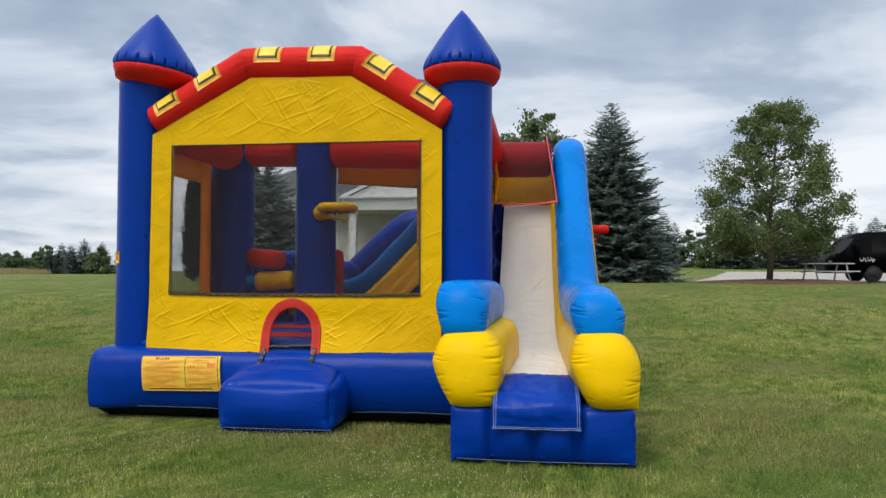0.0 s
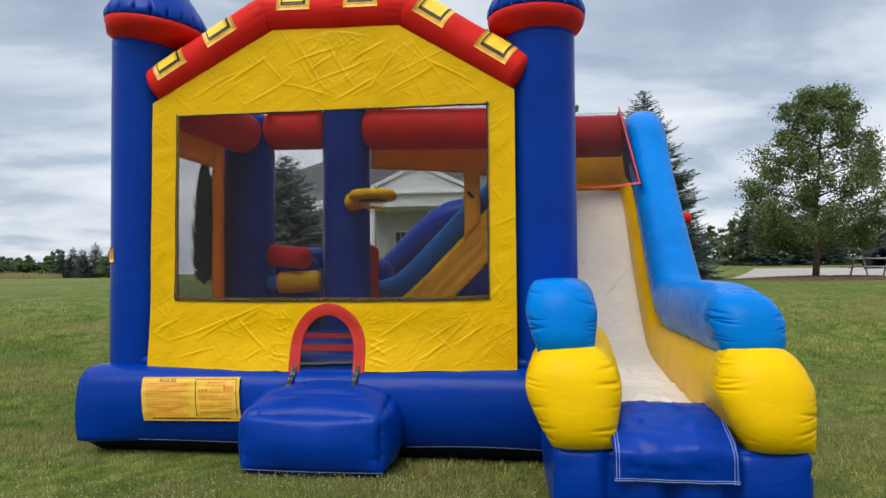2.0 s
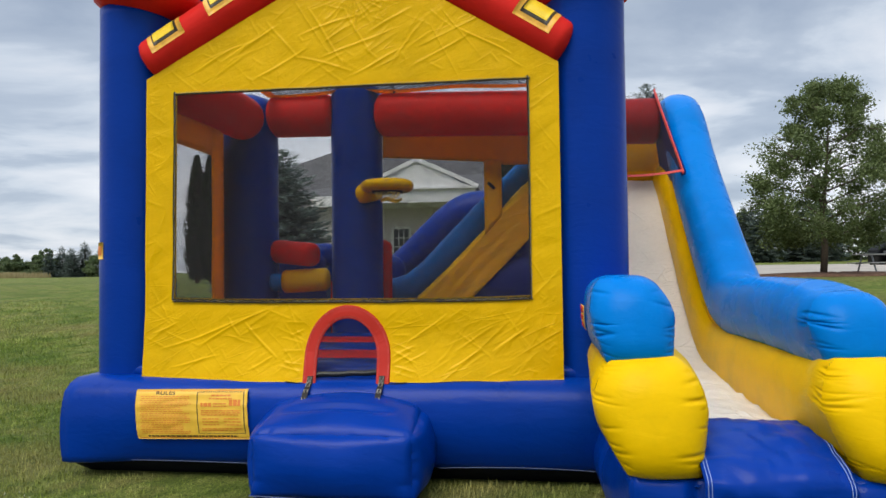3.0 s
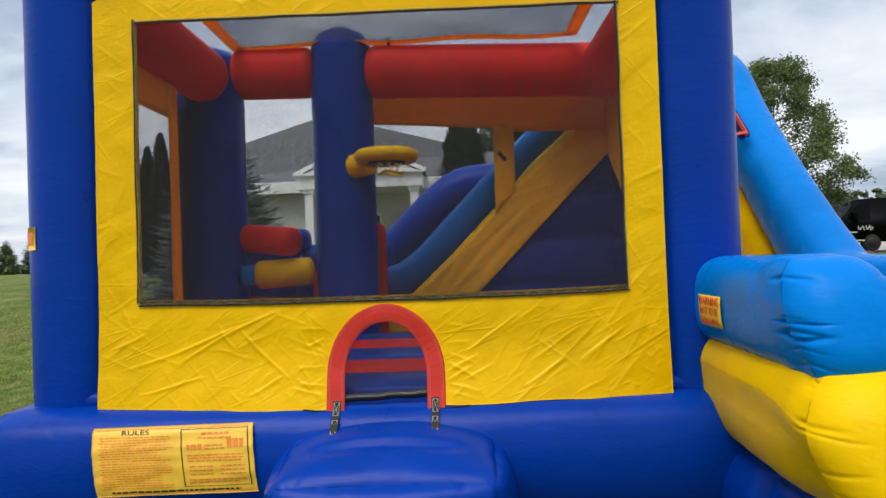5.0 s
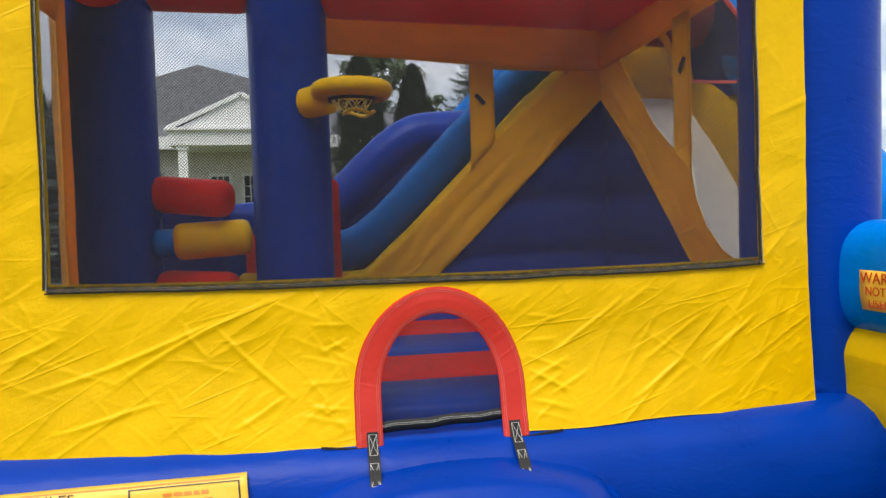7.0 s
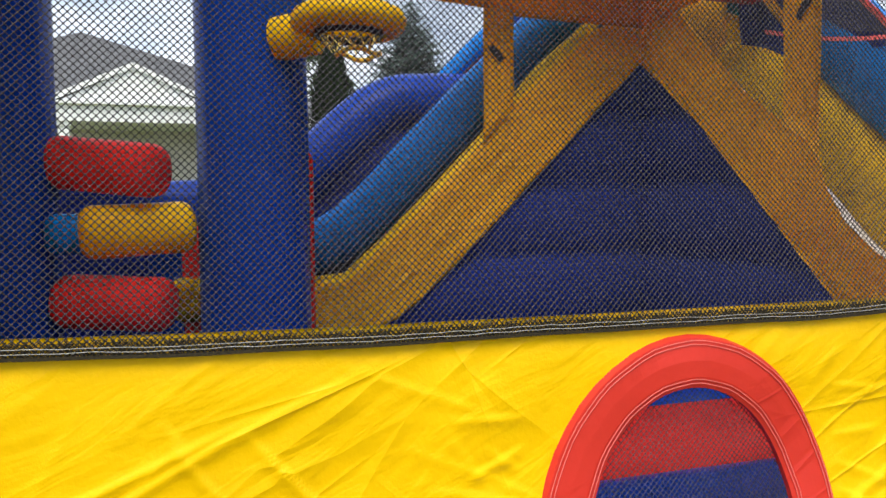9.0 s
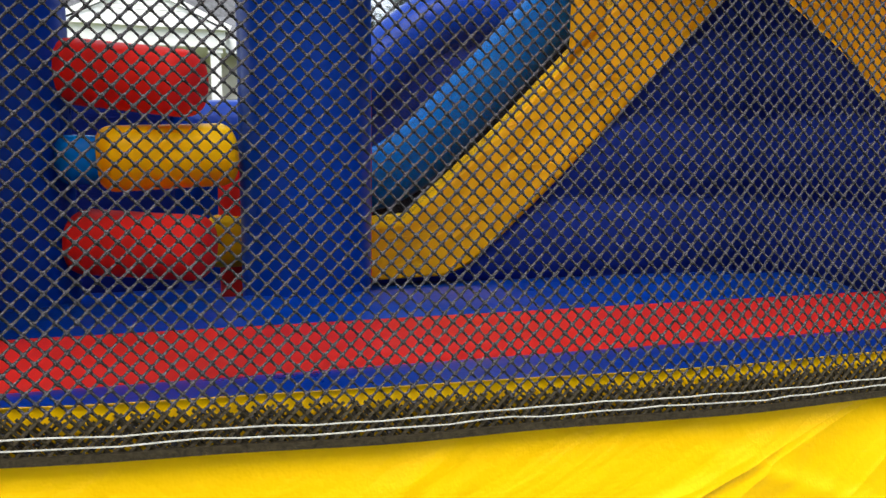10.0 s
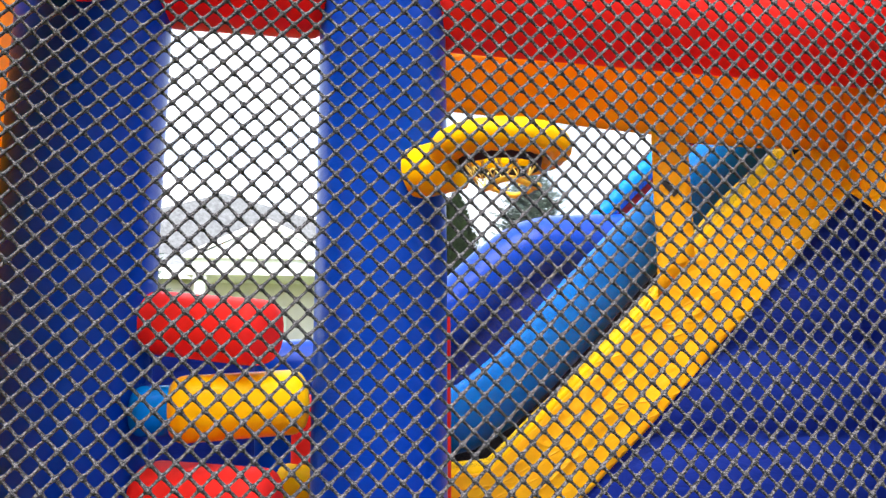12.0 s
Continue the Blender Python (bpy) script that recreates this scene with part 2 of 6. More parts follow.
def soup(name, verts, size, material, parent=None, label="", kind=""):
    """A mesh of separate faces: verts is (count * size, 3), size corners a face."""
    me = bpy.data.meshes.new(name)
    nv = len(verts)
    me.vertices.add(nv)
    me.vertices.foreach_set("co", np.asarray(verts, dtype=np.float32).ravel())
    me.loops.add(nv)
    me.loops.foreach_set("vertex_index", np.arange(nv, dtype=np.int32))
    me.polygons.add(nv // size)
    me.polygons.foreach_set("loop_start", np.arange(0, nv, size, dtype=np.int32))
    me.update(calc_edges=True)
    me.materials.append(material)
    ob = new(name, me)
    if parent:
        ob.parent = parent
    return tagged(ob, label=label, kind=kind)


def thing(name, label, category, at=(0, 0, 0), group="", kind=""):
    e = new(name)
    e.location = at
    e.empty_display_size = 0.2
    return tagged(e, label, category, group, kind)


def box(bm, lo, hi, bevel=0.0):
    vs = [bm.verts.new((x, y, z)) for x in (lo[0], hi[0]) for y in (lo[1], hi[1]) for z in (lo[2], hi[2])]
    fs = [bm.faces.new([vs[i] for i in q]) for q in
          ((0, 1, 3, 2), (4, 6, 7, 5), (0, 4, 5, 1), (2, 3, 7, 6), (0, 2, 6, 4), (1, 5, 7, 3))]
    if bevel:
        es = {e for f in fs for e in f.edges}
        bmesh.ops.bevel(bm, geom=list(es), offset=bevel, segments=2, affect="EDGES", profile=0.6)
    return bm


def boxed(lo, hi, bevel=0.0):
    return box(bmesh.new(), lo, hi, bevel)


def loft(bm, rings, close=True, cap=True):
    """Joins rings of equal length into one skin."""
    vs = [[bm.verts.new(p) for p in r] for r in rings]
    n = len(rings[0])
    for a, b in zip(vs, vs[1:]):
        for i in range(n if close else n - 1):
            j = (i + 1) % n
            bm.faces.new((a[i], a[j], b[j], b[i]))
    if cap and close:
        bm.faces.new(vs[0][::-1])
        bm.faces.new(vs[-1])
    return bm


def resample(path, step):
    """A rounded polyline: corners smoothed twice, then cut to even steps."""
    pts = [Vector(p) for p in path]
    for _ in range(3):
        out = [pts[0]]
        for a, b in zip(pts, pts[1:]):
            out += [a.lerp(b, 0.25), a.lerp(b, 0.75)]
        out.append(pts[-1])
        pts = out
    keep = [pts[0]]
    for p in pts[1:]:
        if (p - keep[-1]).length >= step:
            keep.append(p)
    if (keep[-1] - pts[-1]).length > 1e-4:
        keep.append(pts[-1])
    return keep


def tube(path, a, b=None, n=28, up=(0, 0, 1), step=0.08, power=1.0, ends=(0.5, 0.5), rough=0.0, seams=0.0, seed=0, smooth_path=True, boxy=2.6, pucker=0.0):
    """An inflated tube along a path: half width a, half height b, domed ends (as a share of a), puckered rings every `seams` metres."""
    b = b or a
    pts = resample(path, step) if smooth_path and len(path) > 2 else None
    if pts is None:
        p0, p1 = Vector(path[0]), Vector(path[-1])
        k = max(2, int((p1 - p0).length / step))
        pts = [p0.lerp(p1, i / k) for i in range(k + 1)]
    dist = [0.0]
    for p, q in zip(pts, pts[1:]):
        dist.append(dist[-1] + (q - p).length)
    total = dist[-1]
    # extra rings inside the domes
    marks = set(round(d, 4) for d in dist)
    for s, e in ((0, ends[0]), (1, ends[1])):
        for k in (0.0, 0.004, 0.02, 0.05, 0.1, 0.18, 0.3, 0.45, 0.65, 0.85):
            d = k * e * a
            marks.add(round(d if s == 0 else total - d, 4))
    marks = sorted(m for m in marks if 0 <= m <= total)
    rings = []
    for d in marks:
        i = max(0, min(len(pts) - 2, next((k for k in range(len(dist) - 1) if dist[k + 1] >= d), len(pts) - 2)))
        seg = dist[i + 1] - dist[i]
        p = pts[i].lerp(pts[i + 1], (d - dist[i]) / seg if seg else 0)
        t0 = (pts[i + 1] - pts[i]).normalized()
        t1 = (pts[min(i + 2, len(pts) - 1)] - pts[min(i + 1, len(pts) - 2)]).normalized()
        tan = t0.lerp(t1, (d - dist[i]) / seg if seg else 0).normalized()
        side = tan.cross(Vector(up)).normalized()
        top = side.cross(tan).normalized()
        k = 1.0
        for far, e in ((d, ends[0]), (total - d, ends[1])):
            if e and far < e * a:
                s = 1 - far / (e * a)
                k = min(k, 0.02 + 0.98 * max(0.0, 1 - s ** boxy) ** (1 / boxy))
        if seams:
            f = (d / seams) % 1.0
            k *= 1 - 0.035 * math.exp(-((min(f, 1 - f) * seams / 0.018) ** 2))
        ring = []
        for j in range(n):
            th = 2 * math.pi * j / n
            c, s = math.cos(th), math.sin(th)
            c, s = math.copysign(abs(c) ** power, c), math.copysign(abs(s) ** power, s)
            w = 1.0
            if rough:
                w += rough * noise.noise(Vector((p.x * 3 + seed, p.y * 3 + th * 1.5, p.z * 3)))
                near = min(d, total - d)
                w += 0.9 * rough * math.exp(-near / 0.09) * math.sin(j * 2.39 * 3 + seed)
            if pucker:
                near = min(d, total - d)
                fold = noise.noise(Vector((th * 4.2, seed * 3.1, 0))) + 0.7 * noise.noise(Vector((th * 9.5, seed * 1.7, near * 4)))
                w -= pucker * abs(math.cos(th)) ** 1.2 * math.exp(-((near - 0.10) / 0.10) ** 2) * max(0.0, fold) ** 0.7
            ring.append(p + side * (a * k * c * w) + top * (b * k * s * w))
        rings.append(ring)
    return loft(bmesh.new(), rings)


def puffy(lo, hi, r=0.1, n=14, bulge=0.03, seams=(), taper=0.0, wob=0.0, top=None, pucker=0.0, ears=0.0):
    """An inflated box: rounded edges, bulging faces, pinched welds at seams (axis, place). taper draws the lower edge in; ears pulls the lower corners out;
    top(x, y) reshapes the height."""
    bm = bmesh.new()
    lo, hi = Vector(lo), Vector(hi)
    c, h = (lo + hi) / 2, (hi - lo) / 2
    size = [max(4, int(n * min(2.5, h[i] / max(h) * 2.5))) for i in range(3)]
    cache = {}

    def vert(u):
        key = tuple(round(x, 5) for x in u)
        if key not in cache:
            p = Vector((u[0] * h.x, u[1] * h.y, u[2] * h.z))
            q = Vector([max(-h[i] + r, min(h[i] - r, p[i])) for i in range(3)])
            d = p - q
            if d.length > 1e-6:
                p = q + d.normalized() * min(r, max(abs(x) for x in d) if d.length else 0)
            for ax in range(3):
                o = [k for k in range(3) if k != ax]
                w = (1 - u[o[0]] ** 2) * (1 - u[o[1]] ** 2)
                pin = 1.0
                for sax, place in seams:
                    if sax != ax:
                        pin = min(pin, 1 - math.exp(-((p[sax] + c[sax] - place) / 0.045) ** 2))
                p[ax] += u[ax] * bulge * (w * (0.5 + 0.5 * pin) - (0.6 * (1 - pin) if abs(u[ax]) > 0.99 else 0))
            if pucker:
                far = sorted((abs(x), i) for i, x in enumerate(u))
                near_edge = max(0.0, (far[1][0] - 0.72) / 0.28)
                run = p[far[0][1]]
                crimp = noise.noise(Vector((run * 19, far[2][1] * 7 + u[far[2][1]] * 3, near_edge * 0.8))) + 0.6 * noise.noise(Vector((run * 43, 5.0, near_edge)))
                p[far[2][1]] -= math.copysign(pucker * max(0.0, crimp) * near_edge ** 1.4, u[far[2][1]])
            if ears:
                w = ears * abs(u[0] * u[1] * min(0.0, u[2])) ** 5
                p += Vector((math.copysign(w, u[0]), math.copysign(w, u[1]), 0))
            if taper:
                k = 1 - taper * max(0.0, -u[2]) ** 2
                p.x *= k
                p.y *= k
            p += c
            if top:
                p.z = lo.z + (p.z - lo.z) * top(p.x, p.y)
            if wob:
                p += noise.noise_vector(p * 5) * wob
            cache[key] = bm.verts.new(p)
        return cache[key]

    def spread(k):
        return [math.sin(math.pi / 2 * (2 * i / k - 1)) for i in range(k + 1)]

    for ax in range(3):
        o = [k for k in range(3) if k != ax]
        su, sv = spread(size[o[0]]), spread(size[o[1]])
        for sign in (-1, 1):
            for a0, a1 in zip(su, su[1:]):
                for b0, b1 in zip(sv, sv[1:]):
                    quad = []
                    for aa, bb in ((a0, b0), (a1, b0), (a1, b1), (a0, b1)):
                        u = [0, 0, 0]
                        u[ax], u[o[0]], u[o[1]] = sign, aa, bb
                        quad.append(vert(u))
                    if (sign > 0) == (ax == 1):
                        quad.reverse()
                    if len(set(quad)) == 4:
                        bm.faces.new(quad)
    return bm


def pillow(path, a, b, seed, inset=(0.30, 0.30), head=(0.3, 0.3), depth=0.17, power=0.8, step=0.06, rough=0.012, folds=10, slim=1.0, tilt=0.14, lean=0.0):
    """A slide wall: an inflated tube whose last end is closed by a bowed panel, gathered in folds along its side seams.
    inset is how far the panel's lower corners draw in on its two sides, head the same for the upper ones."""
    rng = random.Random(seed)
    pts = resample(path, step) if len(path) > 2 else [Vector(path[0]).lerp(Vector(path[1]), i / 12) for i in range(13)]
    pts = pts[::-1]
    dist = [0.0]
    for p, q in zip(pts, pts[1:]):
        dist.append(dist[-1] + (q - p).length)
    total = dist[-1]
    rows, cols = 130, 22
    crease = [(sg, rng.uniform(-0.86, 0.82), rng.uniform(0.016, 0.040), rng.uniform(0.15, 0.62), rng.uniform(0.008, 0.020), rng.uniform(-0.30, 0.30))
              for sg in (-1, 1) for _ in range(folds)]

    def half_width(v, sg):
        low = inset[0] if sg < 0 else inset[1]
        return a * (1 - head[0 if sg < 0 else 1] * max(0.0, v) ** 1.9 - 0.12 * max(0.0, v) ** 8 - low * (max(0.0, 0.25 - v) / 1.25) ** 1.45)

    def fold(sg, v, e, reach):
        d = 0.0
        for c_sg, vc, w, length, dep, skew in crease:
            if c_sg == sg and e < length * reach:
                d += dep * math.exp(-((v - vc - skew * e) / w) ** 2) * (1 - e / (length * reach)) ** 0.8
        return d

    def spot(u, v):
        sg = -1 if u < 0 else 1
        return half_width(v, sg) * u, b * slim * v * (1 - 0.05 * u * u)

    rim = [(-1 + 2 * j / cols, -1.0) for j in range(cols)] + [(1.0, -1 + 2 * i / rows) for i in range(rows)]
    rim += [(1 - 2 * j / cols, 1.0) for j in range(cols)] + [(-1.0, 1 - 2 * i / rows) for i in range(rows)]

    def frame_at(d):
        i = max(0, min(len(pts) - 2, next((k for k in range(len(dist) - 1) if dist[k + 1] >= d), len(pts) - 2)))
        seg = dist[i + 1] - dist[i]
        k = (d - dist[i]) / seg if seg else 0
        t0 = (pts[i] - pts[i + 1]).normalized()
        t1 = (pts[min(i + 1, len(pts) - 2)] - pts[min(i + 2, len(pts) - 1)]).normalized()
        tan = t0.lerp(t1, k).normalized()
        side = tan.cross(Vector((0, 0, 1))).normalized() * -1
        return pts[i].lerp(pts[i + 1], k), tan, side, tan.cross(side).normalized() * (1 if tan.cross(side).z > 0 else -1)

    marks = [0.0, 0.008, 0.02, 0.04, 0.07, 0.1, 0.14, 0.19, 0.25, 0.32] + [d for d in dist if d > 0.36]
    rings = []
    for d in marks:
        p, tan, side, top = frame_at(d)
        m = smooth_step(d / 0.55)
        swell = 1 + 0.03 * math.exp(-((d - 0.16) / 0.1) ** 2)
        ring = []
        for u, v in rim:
            x, z = spot(u, v)
            th = math.atan2(z / (b * slim), x / a)
            c, s = math.cos(th), math.sin(th)
            ex, ez = a * math.copysign(abs(c) ** power, c), b * math.copysign(abs(s) ** power, s)
            x, z = (x + (ex - x) * m) * swell, (z + (ez - z) * m) * swell
            if lean and x < 0 and v < 0.3:
                x += lean * a * (0.3 - v) / 1.3
            if abs(u) == 1.0:
                x -= u * fold(int(u), v, d / 0.22, 1.0) * 1.1
            k = 1 + rough * noise.noise(Vector((p.x * 3 + seed, p.y * 3 + th * 1.5, p.z * 3)))
            if d == marks[-1]:
                k *= 0.6
            ring.append(p + side * (x * k) + top * (z * k) - tan * (tilt * (1 - m) * (0.5 + 0.5 * v)))
        rings.append(ring)
    bm = bmesh.new()
    loft(bm, rings[::-1], cap=False)
    bm.faces.new([v for v in list(bm.verts)[:len(rim)]])
    p, tan, side, top = frame_at(0.0)
    grid = []
    for i in range(rows + 1):
        v = -1 + 2 * i / rows
        line = []
        for j in range(cols + 1):
            t = -1 + 2 * j / cols
            u = math.copysign(1 - (1 - abs(t)) ** 1.35, t)
            x, z = spot(u, v)
            e = 1 - abs(u)
            out = depth * max(0.0, (1 - abs(u) ** 2.4) * (1 - abs(v) ** 2.8)) ** 0.58
            out -= fold(-1 if u < 0 else 1, v, e, 1.0) * (1.0 if e > 0.02 else 0.4)
            line.append(bm.verts.new(p + side * x + top * z + tan * (out - tilt * (0.5 + 0.5 * v))))
        grid.append(line)
    for i in range(rows):
        for j in range(cols):
            bm.faces.new((grid[i][j], grid[i][j + 1], grid[i + 1][j + 1], grid[i + 1][j]))
    bmesh.ops.recalc_face_normals(bm, faces=bm.faces[:])
    return bm


def sheet(bm, u0, u1, low, high, place, nu, nv):
    """A grid of fabric between the curves low(u) and high(u); place(u, v) gives the point."""
    grid = []
    for i in range(nu + 1):
        u = u0 + (u1 - u0) * i / nu
        a, b = low(u), high(u)
        grid.append([bm.verts.new(place(u, a + (b - a) * j / nv)) for j in range(nv + 1)])
    for i in range(nu):
        for j in range(nv):
            bm.faces.new((grid[i][j], grid[i + 1][j], grid[i + 1][j + 1], grid[i][j + 1]))
    return bm


def thicken(bm, d):
    """Gives a sheet a back side d behind it, with a rim round its free edges."""
    bmesh.ops.remove_doubles(bm, verts=bm.verts[:], dist=0.0005)
    bmesh.ops.recalc_face_normals(bm, faces=bm.faces[:])
    bm.normal_update()
    front_faces, rim = bm.faces[:], [e for e in bm.edges if len(e.link_faces) == 1]
    twin = {v: bm.verts.new(v.co - v.normal * d) for v in bm.verts[:]}
    for f in front_faces:
        bm.faces.new([twin[v] for v in reversed(f.verts)])
    for e in rim:
        p, q = e.verts
        bm.faces.new((p, q, twin[q], twin[p]))
    return bm


def ribbon(bm, pts, normal, width, thick):
    """A flat strap along points."""
    nrm = Vector(normal).normalized()
    rings = []
    pts = [Vector(p) for p in pts]
    for i, p in enumerate(pts):
        tan = (pts[min(i + 1, len(pts) - 1)] - pts[max(i - 1, 0)]).normalized()
        side = tan.cross(nrm).normalized() * width / 2
        rings.append([p - side, p + side, p + side + nrm * thick, p - side + nrm * thick])
    return loft(bm, rings)


def netting(name, parent, inside, place, u0, u1, v0, v1, pitch, cord, weave=False, label="", material=None):
    """Diamond netting of cords between (u0, v0) and (u1, v1), kept where inside(u, v); place(u, v, out) gives the point."""
    verts, faces = [], []
    half = pitch / 2
    nu, nv = int((u1 - u0) / half) + 1, int((v1 - v0) / half) + 1
    r = cord / 2
    for way in (1, -1):
        for k in range(-nv, nu + nv):
            if (k % 2) != 0:
                continue
            run = []
            for j in range(nv + 1):
                i = k + j if way > 0 else k + nv - j
                u, v = u0 + i * half, v0 + j * half
                ok = 0 <= i <= nu and u <= u1 + 1e-6 and v <= v1 + 1e-6 and inside(u, v)
                if ok:
                    run.append((u, v, (i + j) // 2 if way > 0 else (i - j) // 2, j))
                if (not ok or j == nv) and run:
                    if len(run) > 1:
                        use = [run[0], run[-1]]
                        if weave:
                            use = []
                            for q, nxt in zip(run, run[1:] + [None]):
                                use.append((q[0], q[1], 0.0, q[3]))
                                if nxt:
                                    use += [(q[0] + (nxt[0] - q[0]) * k, q[1] + (nxt[1] - q[1]) * k, k, None) for k in (0.24, 0.76)]
                        base = len(verts)
                        for (u_, v_, a_, j_) in use:
                            out = 0.0
                            w = 1.0
                            if weave:
                                jit = noise.noise(Vector((u_ * 60, v_ * 60, way * 3)))
                                lump = noise.noise(Vector((u_ * 310, v_ * 290, way * 5)))
                                if j_ is None:
                                    w = 1.02 + 0.34 * lump
                                    u_, v_ = u_ + 0.0004 * jit * way, v_ + 0.0003 * jit
                                else:
                                    out = (0.0006 if (j_ % 2) == 0 else -0.0006) * way
                                    w = 1.95 + 0.6 * lump
                                    u_, v_ = u_ + 0.0004 * jit * way, v_ + 0.0004 * jit
                            for du, dv, do in ((-r, r * way, 0), (r * 0.5, -r * 0.5 * way, 0.9 * r), (r * 0.5, -r * 0.5 * way, -0.9 * r)):
                                verts.append(place(u_ + du * w * 0.7, v_ + dv * w * 0.7, out + do * w))
                        for s in range(len(use) - 1):
                            p = base + 3 * s
                            for a, b in ((0, 1), (1, 2), (2, 0)):
                                faces.append((p + a, p + b, p + 3 + b, p + 3 + a))
                    run = []
    return raw(name, verts, faces, material or M_NET, parent, smooth=weave, label=label, kind="stuff")


def lettering(name, text, size, m, material, parent=None, label="", stretch=1.0):
    cu = bpy.data.curves.new(name, "FONT")
    cu.body, cu.size, cu.extrude, cu.align_x, cu.align_y = text, size, 0.0006, "CENTER", "CENTER"
    tmp = bpy.data.objects.new(name, cu)
    scene.collection.objects.link(tmp)
    bpy.context.view_layer.update()
    me = bpy.data.meshes.new_from_object(tmp)
    bpy.data.objects.remove(tmp)
    me.materials.append(material)
    me.transform(Matrix.Diagonal((stretch, 1, 1, 1)))
    me.transform(m)
    ob = new(name, me)
    if parent:
        ob.parent = parent
    return tagged(ob, label=label)


# ---- the bounce house ----
smooth01 = smooth_step


house = thing("bounce_house", "blue, yellow and red inflatable castle with slide on the lawn", "bounce house")

# outline of the gable over the front sheet
ARCH = ((-1.66, 2.92), (-0.49, 3.55), (0.60, 3.53), (1.66, 2.88))


def arch_z(x):
    for (xa, za), (xb, zb) in zip(ARCH, ARCH[1:]):
        if x <= xb:
            return za + (zb - za) * (x - xa) / (xb - xa)
    return ARCH[-1][1]


WX, WZ0, WZ1 = 1.325, 1.291, 2.845


def sill_z(x):
    """The window's lower edge hangs a little between its corners."""
    return 1.287 + 0.014 * min(1.0, abs(x) / WX) ** 3


DOOR_X, DOOR_R, DOOR_Z, DOOR_K = 0.015, 0.226, 0.860, 1.28


def front_y(x, z):
    """The front sheet: pulled out at the foot, bellying at the window's sill."""
    y = -0.115 * (1 - 0.65 * min(1.0, abs(x) / 1.55) ** 3) * max(0.0, (1.25 - z) / 0.55) ** 1.3 + 0.012 * (z - 1.27) if z < 1.27 else 0.012 * (z - 1.27)
    y -= 0.035 * math.exp(-((z - 1.23) / 0.17) ** 2) * max(0.0, 1 - (x / 1.45) ** 4)
    return y + 0.007 * noise.noise(Vector((x * 2.6 + z * 1.5, z * 2.2 - x, 1.0))) + 0.004 * noise.noise(Vector((x * 7 - z * 6, z * 6 + x * 4, 5.0)))


def on_front(x, z, out=0.0):
    return (x, front_y(x, z) - out, z)


def door_top(x, r=DOOR_R, lift=0.0):
    d = abs(x - DOOR_X)
    return DOOR_Z + lift + (math.sqrt(max(0.0, r * r - d * d)) * DOOR_K)


# folds pressed into the front fabric: both ends, then how proud they stand
FOLDS = [
    (-1.50, 1.03, -1.29, 1.12, 5), (-1.45, 0.91, -0.72, 1.16, 5), (-1.15, 0.94, -0.56, 1.24, 5), (-0.79, 1.14, -0.50, 0.85, 6), (-0.73, 0.77, -0.53, 0.88, 5),
    (-1.34, 0.79, -0.95, 0.88, 5), (0.43, 0.95, 0.74, 1.18, 5), (0.78, 0.91, 1.07, 1.09, 4), (0.74, 0.78, 0.99, 0.93, 6), (1.05, 0.90, 1.31, 1.09, 5),
    (0.36, 0.91, 0.52, 0.83, 5), (0.35, 0.81, 0.52, 0.77, 5), (-0.89, 1.13, -0.80, 1.02, 4), (0.43, 0.82, 0.59, 0.91, 4), (-0.38, 3.24, 0.14, 3.40, 5), (-0.21, 3.06, 0.39, 3.28, 4),
    (-0.30, 3.46, -0.02, 3.02, 5), (-0.02, 3.44, 0.20, 3.05, 5), (-0.62, 3.38, -0.36, 3.06, 4), (0.50, 3.42, 0.16, 3.24, 5), (0.62, 3.36, 0.30, 2.96, 4), (-0.98, 3.06, -0.50, 3.36, 5),
    (-1.25, 2.98, -0.82, 3.20, 4), (0.80, 3.26, 1.22, 3.02, 5), (0.46, 2.95, 0.92, 3.20, 4), (-0.72, 2.93, -0.30, 3.14, 5), (0.02, 2.92, 0.44, 3.12, 5), (-0.42, 3.10, 0.06, 2.96, 4), (0.08, 3.49, 0.06, 3.24, 4),
]
fold_rng = random.Random(17)
for x0, x1, z0, z1, count in ((-1.5, -0.35, 0.72, 1.22, 40), (0.38, 1.5, 0.72, 1.22, 38), (-1.3, 1.3, 2.88, 3.46, 80), (-1.53, -1.36, 0.8, 3.0, 30), (1.35, 1.52, 0.8, 2.9, 30), (-0.3, 0.35, 1.16, 1.23, 6)):
    for _ in range(count):
        fx, fz = fold_rng.uniform(x0, x1), fold_rng.uniform(z0, z1)
        way = fold_rng.choice((0.55, 0.70, 0.95, -0.85, -0.5)) + fold_rng.uniform(-0.25, 0.25)
        reach = fold_rng.choice((0.04, 0.07, 0.12, 0.22)) * fold_rng.uniform(0.7, 1.2) * (0.6 if x1 - x0 < 0.3 else 1.0)
        FOLDS.append((fx - reach * math.cos(way), fz - reach * math.sin(way), fx + reach * math.cos(way), fz + reach * math.sin(way), fold_rng.uniform(0.5, 2.4)))
for side in (-1, 1):
    for i in range(9):
        fz, fx = 0.72 + 0.05 * i, DOOR_X + side * (DOOR_R + 0.10)
        FOLDS.append((fx, fz, fx + side * fold_rng.uniform(0.08, 0.2), fz + fold_rng.uniform(-0.08, 0.10), fold_rng.uniform(2, 4)))
for i in range(16):
    way, far = radians(200 + 140 * i / 15 + fold_rng.uniform(-4, 4)), fold_rng.uniform(0.10, 0.28)
    FOLDS.append((0.06 + 0.03 * math.cos(way), 3.52, 0.06 + far * math.cos(way) * 1.6, 3.52 + far * math.sin(way), fold_rng.uniform(2, 4)))
